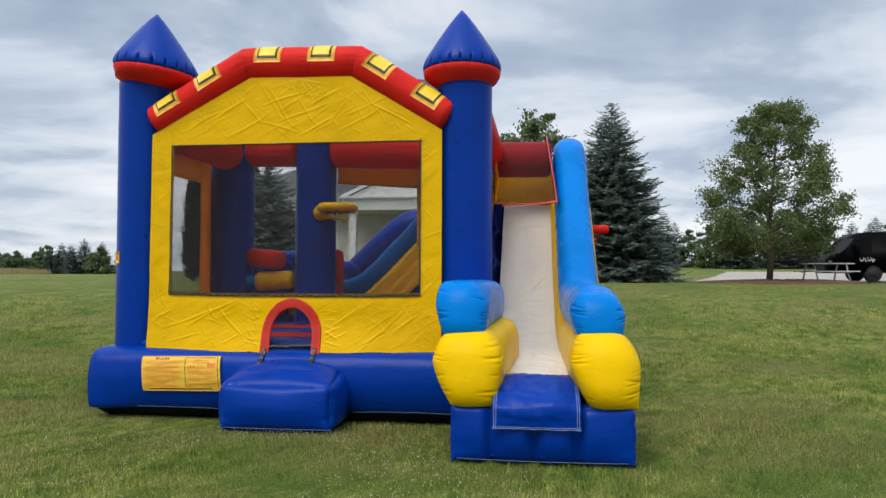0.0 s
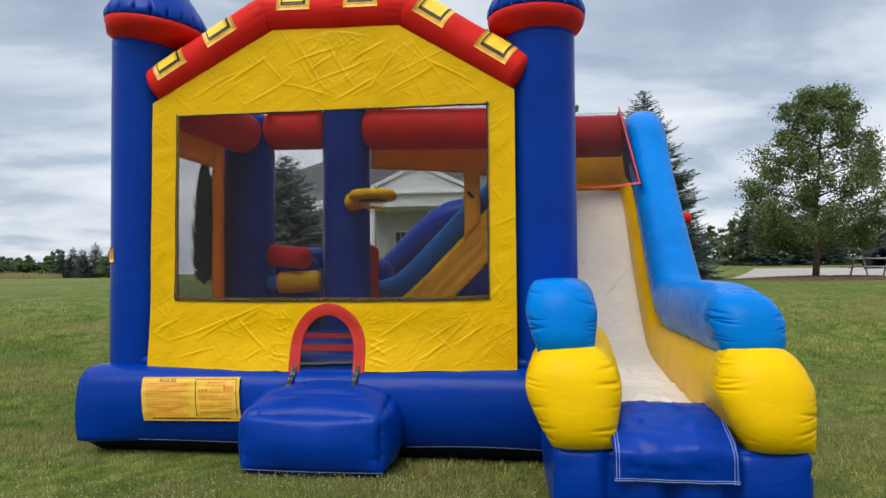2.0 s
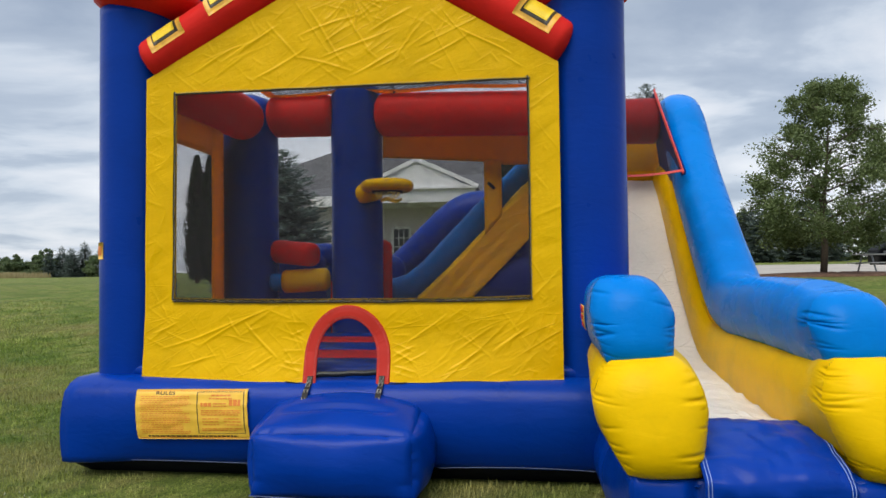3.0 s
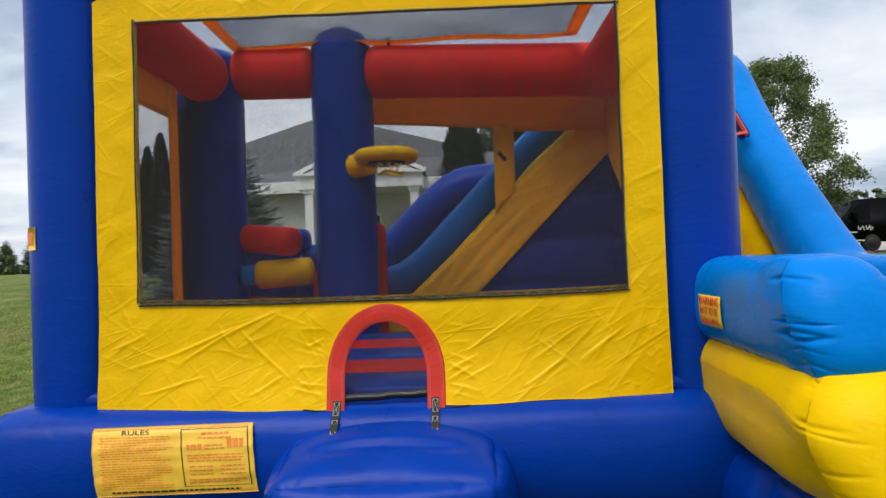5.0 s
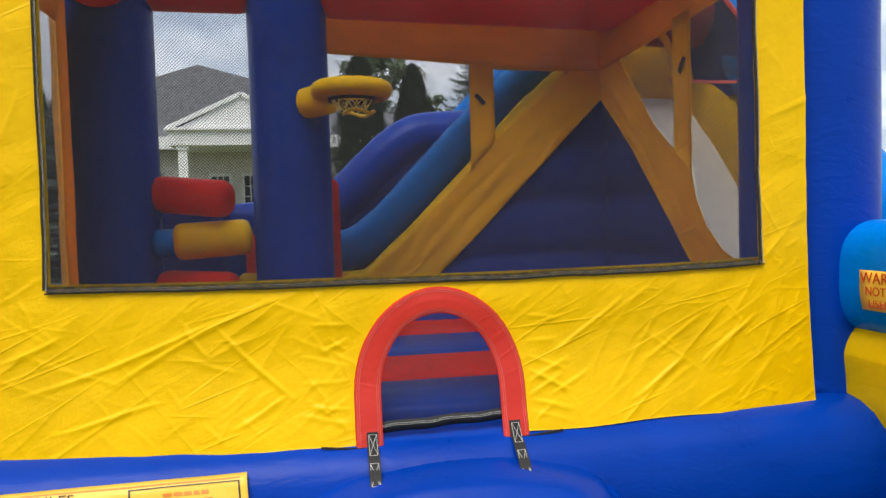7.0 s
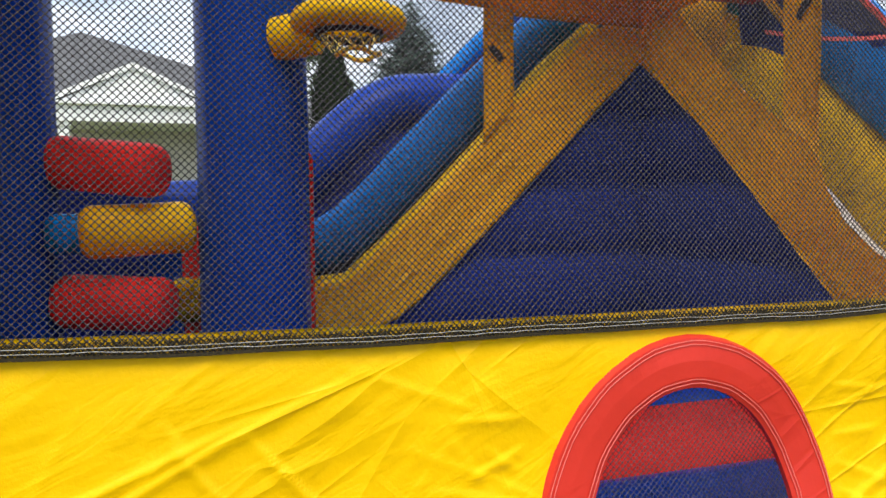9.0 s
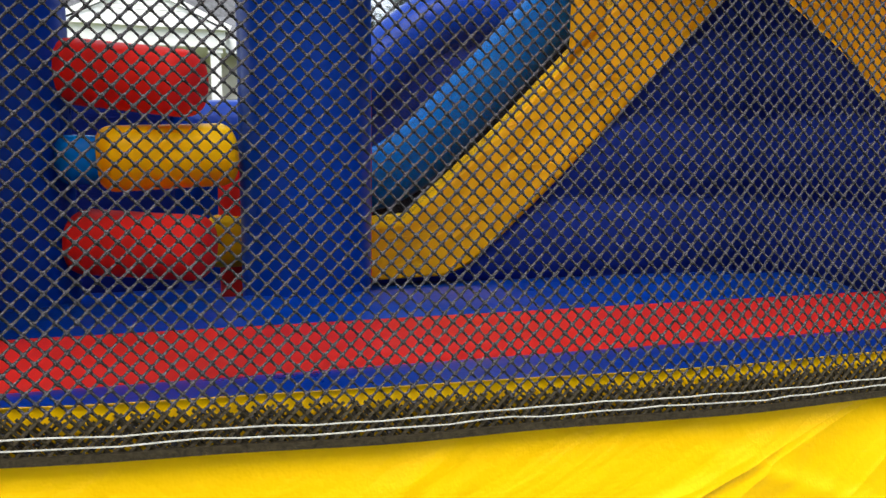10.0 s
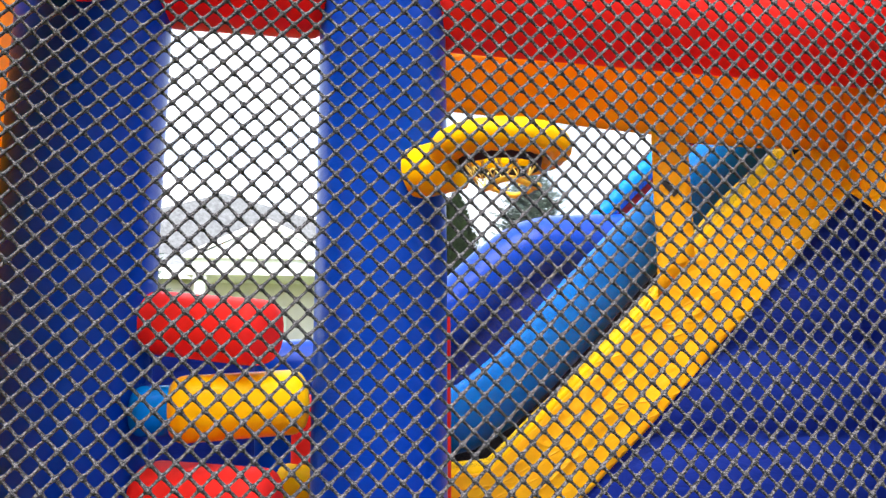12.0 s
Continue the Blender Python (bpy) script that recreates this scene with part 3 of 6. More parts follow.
FOLD_CELLS = collections.defaultdict(list)
for fold in FOLDS:
    for cell in range(int((min(fold[0], fold[2]) + 2) * 10) - 1, int((max(fold[0], fold[2]) + 2) * 10) + 2):
        FOLD_CELLS[cell].append(fold)


def fold_lift(x, z):
    """How far the folds push the fabric out: a sharp crest with a soft shoulder on its lower side."""
    lift = 0.0
    for xa, za, xb, zb, proud in FOLD_CELLS[int((x + 2) * 10)]:
        if not min(za, zb) - 0.06 < z < max(za, zb) + 0.06:
            continue
        dx, dz = xb - xa, zb - za
        n = math.hypot(dx, dz)
        k = ((x - xa) * dx + (z - za) * dz) / (n * n)
        if -0.02 < k < 1.02:
            bow = 0.012 * math.sin(k * 5 + xa * 9) * n
            d = ((z - za) * dx - (x - xa) * dz) / n + bow
            d = -d if dx < 0 else d
            w = 0.0040 if d > 0 else 0.014
            if abs(d) < 3 * w:
                lift += 0.0011 * proud * math.exp(-(d / w) ** 2) * max(0.0, 1 - abs(2 * k - 1) ** 3)
    return lift


def on_sheet(x, z):
    edge = max(0.0, min(1.0, (z - 0.70) / 0.05))
    return on_front(x, z, min(0.012, fold_lift(x, z)) * edge)


bm = bmesh.new()
foot, sill = (lambda x: 0.697 + 0.004 * math.sin(x * 9) + 0.010 * x), (lambda x: sill_z(x))
XL, XR = -1.572, 1.545
top, head = (lambda x: WZ1), arch_z
for x0, x1, cols in ((XL, -WX, 40), (-WX, DOOR_X - DOOR_R, 200), (DOOR_X + DOOR_R, WX, 198), (WX, XR, 38)):
    sheet(bm, x0, x1, foot, lambda x: DOOR_Z, on_sheet, cols, 34)
    sheet(bm, x0, x1, lambda x: DOOR_Z, sill, on_sheet, cols, 84)
sheet(bm, DOOR_X - DOOR_R, DOOR_X + DOOR_R, door_top, sill, on_sheet, 60, 84)
for x0, x1, cols in ((XL, -WX, 40), (WX, XR, 38)):
    sheet(bm, x0, x1, sill, top, on_sheet, cols, 180)
for x0, x1, cols in ((XL, -WX, 40), (-WX, WX, 420), (WX, XR, 38)):
    sheet(bm, x0, x1, top, head, on_sheet, cols, 104)
front = part("front_panel", thicken(bm, 0.004), M_SHEET, house, "creased yellow fabric front with window and doorway")

# door trim
bm = bmesh.new()
rings = []
for i in range(41):
    if i < 8:
        p, o = (DOOR_X - DOOR_R, 0.690 + (DOOR_Z - 0.690) * i / 8), (-1, 0)
    elif i > 32:
        p, o = (DOOR_X + DOOR_R, DOOR_Z - (DOOR_Z - 0.690) * (i - 32) / 8), (1, 0)
    else:
        th = math.pi * (1 - (i - 8) / 24)
        p, o = (DOOR_X + DOOR_R * math.cos(th), DOOR_Z + DOOR_R * DOOR_K * math.sin(th)), (math.cos(th), math.sin(th))
    rings.append([on_front(p[0] + o[0] * w, p[1] + o[1] * w, d) for w, d in
                  ((-0.006, -0.004), (-0.006, 0.008), (0.015, 0.013), (0.045, 0.013), (0.086, 0.011), (0.092, -0.002))])
loft(bm, rings)
part("door_trim", bm, M_TRIM, front, "wide red arched binding round the doorway", smooth=False)
for off in (0.003, 0.010, 0.074, 0.081):
    bm = bmesh.new()
    pts = []
    for i in range(61):
        if i < 12:
            p, o = (DOOR_X - DOOR_R, 0.68 + (DOOR_Z - 0.68) * i / 12), (-1, 0)
        elif i > 48:
            p, o = (DOOR_X + DOOR_R, DOOR_Z - (DOOR_Z - 0.68) * (i - 48) / 12), (1, 0)
        else:
            th = math.pi * (1 - (i - 12) / 36)
            p, o = (DOOR_X + DOOR_R * math.cos(th), DOOR_Z + DOOR_R * DOOR_K * math.sin(th)), (math.cos(th), math.sin(th))
        wig = off + 0.0008 * math.sin(i * 1.7)
        pts.append(on_front(p[0] + o[0] * wig, p[1] + o[1] * wig, 0.013))
    ribbon(bm, pts, (0, -1, 0), 0.0012, 0.001)
    part("stitching", bm, M_ROSE, front, "pale rose stitched seam", smooth=False)

# netting in the doorway, above the entrance step
netting("door_net", front, lambda u, v: v < door_top(u) - 0.005, lambda u, v, o: on_front(u, v, o - 0.004),
        DOOR_X - DOOR_R, DOOR_X + DOOR_R, 0.76, 1.155, 0.0116, 0.0017, label="fine dark netting in the doorway arch")
CURTAIN = [on_front(DOOR_X - DOOR_R + 0.005 + (2 * DOOR_R - 0.01) * i / 24, 0.746 + 0.002 * math.sin(i * 0.55) + 0.018 * i / 24, -0.008 + 0.002 * math.sin(i * 0.8)) for i in range(25)]
bm = bmesh.new()
ribbon(bm, CURTAIN, (0, -1, 0), 0.040, 0.004)
part("curtain_hem", bm, M_BLACK, front, "black hem of the doorway netting")
for off in (0.004, 0.010):
    bm = bmesh.new()
    ribbon(bm, [(x, y - 0.006, z + off + 0.0015 * math.sin(x * 70)) for x, y, z in CURTAIN], (0, -1, 0), 0.0014, 0.001)
    part("hem_stitching", bm, M_DULL, front, "pale stitching", smooth=False)

# depth of the front and of the ends beyond the corner posts, by height
BASE_PROFILE = ((0.0, 0.722, 0.14), (0.08, 0.712, 0.225), (0.155, 0.680, 0.234), (0.208, 0.625, 0.243), (0.236, 0.545, 0.243), (0.246, 0.44, 0.246), (0.238, 0.33, 0.246), (0.212, 0.24, 0.244),
                (0.178, 0.165, 0.240), (0.150, 0.122, 0.236), (0.09, 0.105, 0.20), (-0.05, 0.095, 0.02), (-0.30, 0.050, -0.3), (-0.34, 0.004, -0.34))


def base_out(z):
    for (oa, za, _), (ob, zb, _) in zip(BASE_PROFILE, BASE_PROFILE[1:]):
        if z >= zb:
            return oa + (ob - oa) * (za - z) / (za - zb) if z < za else oa
    return 0.2


# buckle straps at the door feet
def on_strap(x, z, lift=0.0):
    """Over the door trim, then down over the base's edge."""
    y = min(front_y(x, z) - 0.014, -base_out(z) - 0.012 if z < 0.722 else 0.0) - 0.05 * max(0.0, (0.70 - z) / 0.1)
    return (x, y - lift, z)


for x, z in ((-0.243, 0.665), (0.277, 0.67)):
    bm = bmesh.new()
    ribbon(bm, [on_strap(x, z + 0.075 - 0.0125 * i) for i in range(13)], (0, -1, 0), 0.04, 0.005)
    part("buckle_strap", bm, M_BLACK, front, "black webbing strap with crossed stitching", smooth=False)
    for zc in (0.04, -0.035):
        bm = bmesh.new()
        q = [(-0.014, -0.028), (0.014, -0.028), (0.014, 0.028), (-0.014, 0.028)]
        for a, b in ((0, 1), (1, 2), (2, 3), (3, 0), (0, 2), (1, 3)):
            ribbon(bm, [on_strap(x + q[a][0], z + zc + q[a][1], 0.008), on_strap(x + q[b][0], z + zc + q[b][1], 0.008)], (0, -1, 0), 0.0016, 0.001)
        part("cross_stitch", bm, M_DULL, front, smooth=False)
    bm = bmesh.new()
    s = -1 if x < 0 else 1
    ribbon(bm, [on_front(x + s * (0.02 + 0.02 * i), 0.683 + 0.002 * i, 0.01) for i in range(9)], (0, -1, 0), 0.008, 0.004)
    part("cord_strap", bm, M_BLACK, front, smooth=False)

# window netting with its hem
def on_net(u, v, o):
    """The netting hangs slack behind the sheet."""
    slack = 0.02 * max(0.0, 1 - (u / WX) ** 2) * max(0.0, 1 - ((v - 2.05) / 0.80) ** 2)
    return (u, front_y(u, v) - 0.006 + slack - o, v)


for close, region in ((True, lambda u, v: u < 0.45 and v < 2.15 and v > sill_z(u) - 0.030), (False, lambda u, v: u >= 0.45 - 0.006 and v > sill_z(u) - 0.030), (False, lambda u, v: u < 0.45 + 0.003 and v >= 2.15 - 0.006)):
    netting("window_net", front, region, on_net, -WX - 0.012, WX + 0.012, WZ0 - 0.045, WZ1 + 0.012, 0.0116, 0.0020, weave=close, label="charcoal knotted safety netting")
M_HEM = plain("brown_black_net_hem", (0.034, 0.026, 0.014), 0.8, 0, 0.5, 300, 0.3, 0.15)
for lift, pitch, z0, z1 in ((0.009, 0.0088, -0.031, -0.001), (0.006, 0.0079, -0.033, -0.006)):
    netting("hem_net", front, lambda u, v: True, lambda u, v, o: on_front(u, v + sill_z(u) - WZ0 + 0.003 * noise.noise(Vector((u * 5, 6.5, 2))), lift + o), -WX - 0.012, WX + 0.012, WZ0 + z0, WZ0 + z1, pitch, 0.0023,
            label="doubled netting at the window's hem", material=M_HEM)
for name, a, b in (("hem_bottom", (-WX - 0.018, WZ0 - 0.016), (WX + 0.018, WZ0 - 0.016)), ("hem_top", (-WX - 0.018, WZ1 + 0.008), (WX + 0.018, WZ1 + 0.008)),
                   ("hem_side", (-WX - 0.008, WZ0 - 0.010), (-WX - 0.008, WZ1 + 0.016)), ("hem_side", (WX + 0.008, WZ0 - 0.010), (WX + 0.008, WZ1 + 0.016))):
    for w, off, lift, m, lab in ((0.014, -0.014, 0.009, M_HEM, "dark folded hem"), (0.0007, 0.0005, 0.0135, M_DULL, "pale stitching"), (0.0007, -0.0060, 0.0130, M_DULL, "pale stitching")):
        bm = bmesh.new()
        pts = []
        flat = name in ("hem_bottom", "hem_top")
        for i in range(121):
            k = i / 120
            x, z = a[0] + (b[0] - a[0]) * k, a[1] + (b[1] - a[1]) * k
            wav = 0.004 * noise.noise(Vector((x * 5, z * 5, 2))) + (0.002 * noise.noise(Vector((x * 45, z * 45, off * 500))) if w < 0.01 else 0)
            low = sill_z(x) - WZ0 if name == "hem_bottom" else 0.0
            x, z = (x, z + off + wav + low) if flat else (x + off * 0.5 + wav, z)
            pts.append(on_front(x, z, lift))
        ribbon(bm, pts, (0, -1, 0), 0.005 if w > 0.01 and name == "hem_bottom" else w, 0.003 if w > 0.01 else 0.0009)
        part(name if w > 0.01 else "stitching", bm, m, front, lab, smooth=False)

# red gable tube with printed blocks
ARCH_PATH = [Vector(p) for p in ((-1.70, 0.12, 3.05), (-0.545, 0.12, 3.715), (0.655, 0.12, 3.695), (1.70, 0.12, 3.02))]
AR = 0.172


def arch_frame(seg, k):
    a, b = ARCH_PATH[seg], ARCH_PATH[seg + 1]
    tan = (b - a).normalized()
    return a.lerp(b, k), tan, Vector((0, -1, 0)), Vector((0, -1, 0)).cross(tan) * -1


bm = bmesh.new()
rings = []
for seg in range(3):
    k0, k1 = (0, 1) if seg == 1 else ((0.13, 0.985) if seg == 0 else (0.015, 0.87))
    steps = 56
    for i in range(steps + 1):
        k = k0 + (k1 - k0) * i / steps
        p, tan, out, upv = arch_frame(seg, k)
        if upv.z < 0:
            upv = -upv
        if (seg, i) in ((0, steps), (1, 0)):
            upv = (Vector((-0.5, 0, 0.87)) + Vector((0, 0, 1))).normalized() * 1.03
        if (seg, i) in ((1, steps), (2, 0)):
            upv = (Vector((0.54, 0, 0.84)) + Vector((0, 0, 1))).normalized() * 1.03
        near = min((i if seg else 99), (steps - i if seg < 2 else 99), (1.4 * abs(i - 31) + 0.2 if seg == 1 else 99))
        tuck = math.exp(-(near / 1.6) ** 2)
        pucker = math.exp(-(near / 6.0) ** 2)
        ring = []
        for j in range(72):
            th = 2 * math.pi * j / 72
            crimp = max(0.0, noise.noise(Vector((th * 6, seg * 3 + (near < 9) * 2.0, near * 0.06))))
            w = AR * (1 - 0.028 * tuck - 0.075 * pucker * crimp + 0.012 * noise.noise(Vector((p.x * 6, th * 2, seg))))
            ring.append(p + out * (w * math.cos(th)) + upv * (w * math.sin(th)))
        rings.append(ring)
for end, step in ((0, Vector((-0.87, 0, -0.5))), (-1, Vector((0.84, 0, -0.54)))):
    ring = rings[end]
    mid = sum(ring, Vector()) / len(ring)
    dome = [[mid + (q - mid) * math.cos(a) + step * (0.07 * math.sin(a)) for q in ring] for a in (0.35, 0.75, 1.1, 1.4)]
    rings = rings + dome if end else dome[::-1] + rings
loft(bm, rings)
arch = part("gable_tube", bm, M_RED, house, "red inflated gable tube with printed yellow blocks")


def block_patch(seg, k, hw):
    """A printed block wrapped on the gable tube: amber rim, black shade on two sides, yellow face."""
    p, tan, out, upv = arch_frame(seg, k)
    if upv.z < 0:
        upv = -upv

    def on(s, th, lift):
        return p + tan * s + out * ((AR + lift) * math.cos(th)) + upv * ((AR + lift) * math.sin(th))

    t0, t1 = radians(-9), radians(70)
    for name, m, s0, s1, a0, a1, lift in (
            ("block_rim", M_BRICKO, -hw, hw, t0, t1, 0.003),
            ("block_shade", M_INK, -hw * 0.74, hw * 0.74, t0 + 0.24, t1, 0.0045),
            ("block_face", M_BRICKY, -hw * 0.66, hw * 0.60, t0 + 0.40, t1, 0.006)):
        bm = bmesh.new()
        sheet(bm, s0, s1, lambda u: a0, lambda u: a1, lambda u, v: on(u, v, lift), 6, 10)
        part(name, thicken(bm, 0.0015), m, arch, {"block_rim": "amber printed block border", "block_shade": "black printed shading", "block_face": "yellow printed block"}[name])


for seg, k in ((0, 0.29), (0, 0.68), (1, 0.22), (1, 0.70), (2, 0.20), (2, 0.68)):
    block_patch(seg, k, 0.150 if seg != 1 else 0.145)


# columns
def column(x, y, r, z0, z1, hat, material, label, seed):
    rings = []
    steps = 40
    for i in range(steps + 1):
        z = z0 + (z1 - z0) * i / steps
        k = 1.0
        top = (z1 - z) / 0.22
        if not hat and top < 1:
            k = math.sqrt(max(0.03, 1 - (1 - top) ** 2))
        rings.append([(x + r * k * math.cos(a) * (1 + 0.012 * noise.noise(Vector((math.cos(a), z * 2.5, seed)))),
                       y + r * k * math.sin(a) * (1 + 0.012 * noise.noise(Vector((math.sin(a), z * 2.5, seed + 3)))), z)
                      for a in [2 * math.pi * j / 36 for j in range(36)]])
    col = part("column", loft(bmesh.new(), rings), material, house, label)
    if not hat:
        return col
    # red cuff and blue cone, gathered at the joint
    R, cx, skew = hat
    prof_red = [(0.95 * r, z1 - 0.03), (r * 1.05, z1 - 0.005), (R * 0.86, z1 + 0.025), (R * 0.97, z1 + 0.075), (R, z1 + 0.12), (R * 0.985, z1 + 0.14)]
    prof_blue = [(R * 0.985, z1 + 0.14), (R * 1.01, z1 + 0.160), (R * 1.012, z1 + 0.18), (R * 1.0, z1 + 0.205), (R * 0.97, z1 + 0.235), (R * 0.93, z1 + 0.27), (R * 0.80, z1 + 0.355), (R * 0.60, z1 + 0.48), (R * 0.38, z1 + 0.61),
                 (R * 0.18, z1 + 0.72), (R * 0.02, z1 + 0.795)]
    def gather(a):
        return 0.17 * max(0.0, math.cos(a * 21 + 0.8 * math.sin(a * 3 + seed))) ** 9

    for name, prof, m, lab in (("hat_cuff", prof_red, M_RED, "red inflated cuff"), ("hat_cone", prof_blue, M_BLUE, "pointed blue cone with gathered seam")):
        rings = []
        for rr, z in prof:
            g = math.exp(-((z - (z1 + 0.183)) / 0.034) ** 2)
            x0 = cx + (x - cx) * max(0.0, 1 - (z - z1 + 0.03) / 0.1)
            rings.append([(x0 + rr * math.cos(a) * (1 - gather(a) * g), y + rr * math.sin(a) * (1 - gather(a) * g),
                           z + skew * rr * math.cos(a)) for a in [2 * math.pi * j / 252 for j in range(252)]])
        part(name, loft(bmesh.new(), rings), m, col, lab)
    return col


column(-1.792, 0.285, 0.285, 0.62, 3.57, (0.44, -1.685, -0.13), M_BLUE, "tall royal blue inflated corner column with pointed hat", 1)
column(1.75, 0.285, 0.285, 0.62, 3.46, (0.405, 1.72, 0.0), M_BLUE, "tall royal blue inflated corner column with pointed hat", 5)
column(-1.865, 2.76, 0.305, 0.66, 3.52, False, M_BLUE, "royal blue inflated back column", 9)
mid = column(-0.63, 2.78, 0.285, 0.66, 3.66, False, M_BLUE, "royal blue inflated column carrying the hoop", 13)


# base
def base_ring(z, lo, hi, out):
    pts = []
    for cx, cy, a0 in ((hi[0], hi[1], 0), (lo[0], hi[1], 90), (lo[0], lo[1], 180), (hi[0], lo[1], 270)):
        for i in range(9):
            a = radians(a0 + 90 * i / 8)
            c, s = math.cos(a), math.sin(a)
            m = max(abs(c), abs(s)) ** -0.93
            pts.append((cx + out * c * m, cy + out * s * m, z))
    full = []
    for p, q in zip(pts, pts[1:] + pts[:1]):
        d = math.hypot(q[0] - p[0], q[1] - p[1])
        k = max(1, int(d / 0.12))
        for i in range(k):
            full.append((p[0] + (q[0] - p[0]) * i / k, p[1] + (q[1] - p[1]) * i / k, z))
    return full


lo, hi = (-1.85, 0.0), (1.85, 3.25)
count = len(base_ring(0.3, lo, hi, 0.25))
rings = []
for k, z, ke in BASE_PROFILE:
    flat = []
    for x, y, zz in base_ring(z, lo, hi, 0.25):
        dx, dy = x - min(max(x, lo[0]), hi[0]), y - min(max(y, lo[1]), hi[1])
        pk = 1 + 0.05 * noise.noise(Vector((x * 2, y * 2, z * 3))) if k > 0 else 1
        kf = k + (ke - k) * smooth01(1 - (x - lo[0] + 0.25) / 0.7) if 0.1 < z < 0.44 else k
        flat.append((x - dx + dx * ke / 0.25 * pk, y - dy + dy * kf / 0.25 * pk, zz))
    rings.append(flat)
# added black strip that deepens the shadow beneath the base
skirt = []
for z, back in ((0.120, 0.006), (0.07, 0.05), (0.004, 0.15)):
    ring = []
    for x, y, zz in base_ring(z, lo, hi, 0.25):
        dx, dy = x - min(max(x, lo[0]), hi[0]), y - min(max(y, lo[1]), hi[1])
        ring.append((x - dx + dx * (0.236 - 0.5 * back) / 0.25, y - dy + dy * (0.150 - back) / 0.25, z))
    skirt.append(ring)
part("base_under_shade", loft(bmesh.new(), skirt, cap=False), M_DARK, house, "added black strip standing in for the shade under the base")
base = part("base", loft(bmesh.new(), rings), M_BLUE, house, "thick royal blue inflated base")

# jumping floor: inflated strips across the house
for i, (y0, y1, m) in enumerate(((0.03, 0.44, M_BLUE), (0.44, 0.97, M_RED), (0.97, 1.58, M_BLUE), (1.58, 2.12, M_RED), (2.12, 2.72, M_BLUE))):
    part("floor_strip", tube([(-1.86, (y0 + y1) / 2, 0.74 + 0.004 * i), (1.87, (y0 + y1) / 2, 0.74 + 0.004 * i)], (y1 - y0) / 2 + 0.004, 0.08 if i < 4 else 0.065, n=28, power=0.62 if 0 < i < 4 else 0.8, ends=(0.1, 0.1), step=0.2),
         m, house, "red inflated floor strip" if m is M_RED else "blue inflated floor strip")

# entrance step
part("entrance_step", puffy((-0.50, -0.625, 0.01), (0.595, -0.02, 0.50), 0.075, 34, 0.085, (), -0.01, 0.004, pucker=0.026, ears=0.022,
                            top=lambda x, y: 0.90 + 0.27 * max(0.0, min(1.0, (y + 0.62) / 0.5)) ** 1.1 - 0.055 * math.exp(-((y + 0.40) / 0.030) ** 2) * max(0.0, 1 - ((x - 0.03) / 0.42) ** 4)), M_BLUE, house, "royal blue inflated entrance step")


def on_apron(u, v):
    half = 0.50 - 0.18 * smooth01(v)
    z = 0.49 + 0.215 * smooth01(v * 1.05) ** 0.85 - (0.05 + 0.10 * v) * abs(u) ** 3.5 + 0.006 * noise.noise(Vector((u * 4, v * 4, 7)))
    return (0.04 + u * half, -0.30 + 0.33 * v, z)


bm = bmesh.new()
sheet(bm, -1, 1, lambda u: 0, lambda u: 1, on_apron, 30, 16)
part("step_apron", thicken(bm, 0.03), M_BLUE, house, "blue fabric apron over the door sill")

# pale piping along the lower welds
M_PIPE = plain("pale_blue_piping", (0.17, 0.21, 0.38), 0.6)
for x0, x1, lift in ((-2.06, -0.56, 0.012), (0.68, 1.78, 0.02)):
    bm = bmesh.new()
    pts = []
    for i in range(25):
        k = i / 24
        z = 0.118 + lift * math.sin(math.pi * k) ** 0.8
        pts.append((x0 + (x1 - x0) * k, -base_out(z) * 1.03 - 0.004, z))
    ribbon(bm, pts, (0, -1, 0), 0.0035, 0.003)
    part("base_piping", bm, M_PIPE, base, "pale welded piping", smooth=False)
bm = bmesh.new()
ribbon(bm, [(-0.49 + 1.09 * i / 20, -0.642 - 0.050 * math.sin(math.pi * i / 20), 0.045 + 0.008 * math.sin(math.pi * i / 20)) for i in range(21)], (0, -1, 0), 0.0035, 0.003)
part("step_piping", bm, M_PIPE, house, "pale welded piping", smooth=False)
bm = bmesh.new()
ribbon(bm, [(1.87 + 1.32 * i / 20, -1.475 - 0.03 * math.sin(math.pi * i / 20), 0.045) for i in range(21)], (0, -1, 0), 0.0035, 0.003)
part("slide_piping", bm, M_PIPE, house, "pale welded piping", smooth=False)

# rules board on the base


def on_base(u, v, lift=0.004):
    z = 0.302 + 0.345 * v
    xa = -1.478 + 0.838 * u - 0.034 * v * (1 - u) - 0.03 * v * u
    ruck = 0.010 * abs(noise.noise(Vector((u * 3 + v * 2, v * 5 - u * 2, 4.0))))
    return (xa, -base_out(z) * 1.035 - lift - 0.006 - ruck, z + 0.012 * u)


bm = bmesh.new()
sheet(bm, 0, 1, lambda u: 0, lambda u: 1, on_base, 48, 26)
part("rules_board", thicken(bm, 0.002), M_SIGN, base, "yellow printed rules board")


ink = random.Random(9)


def bar(name, u0, u1, v, h, m, lift=0.0065):
    """A line of print: short bars with gaps between, one mesh."""
    bm = bmesh.new()
    u = u0
    while u < u1 - 0.004:
        w = min(u1, u + ink.uniform(0.016, 0.045))
        sheet(bm, u, w, lambda q: v - h / 2, lambda q: v + h / 2, lambda q, r: on_base(q, r, lift), 2, 1)
        u = w + 0.007
    return part(name, bm, m, base, smooth=False)


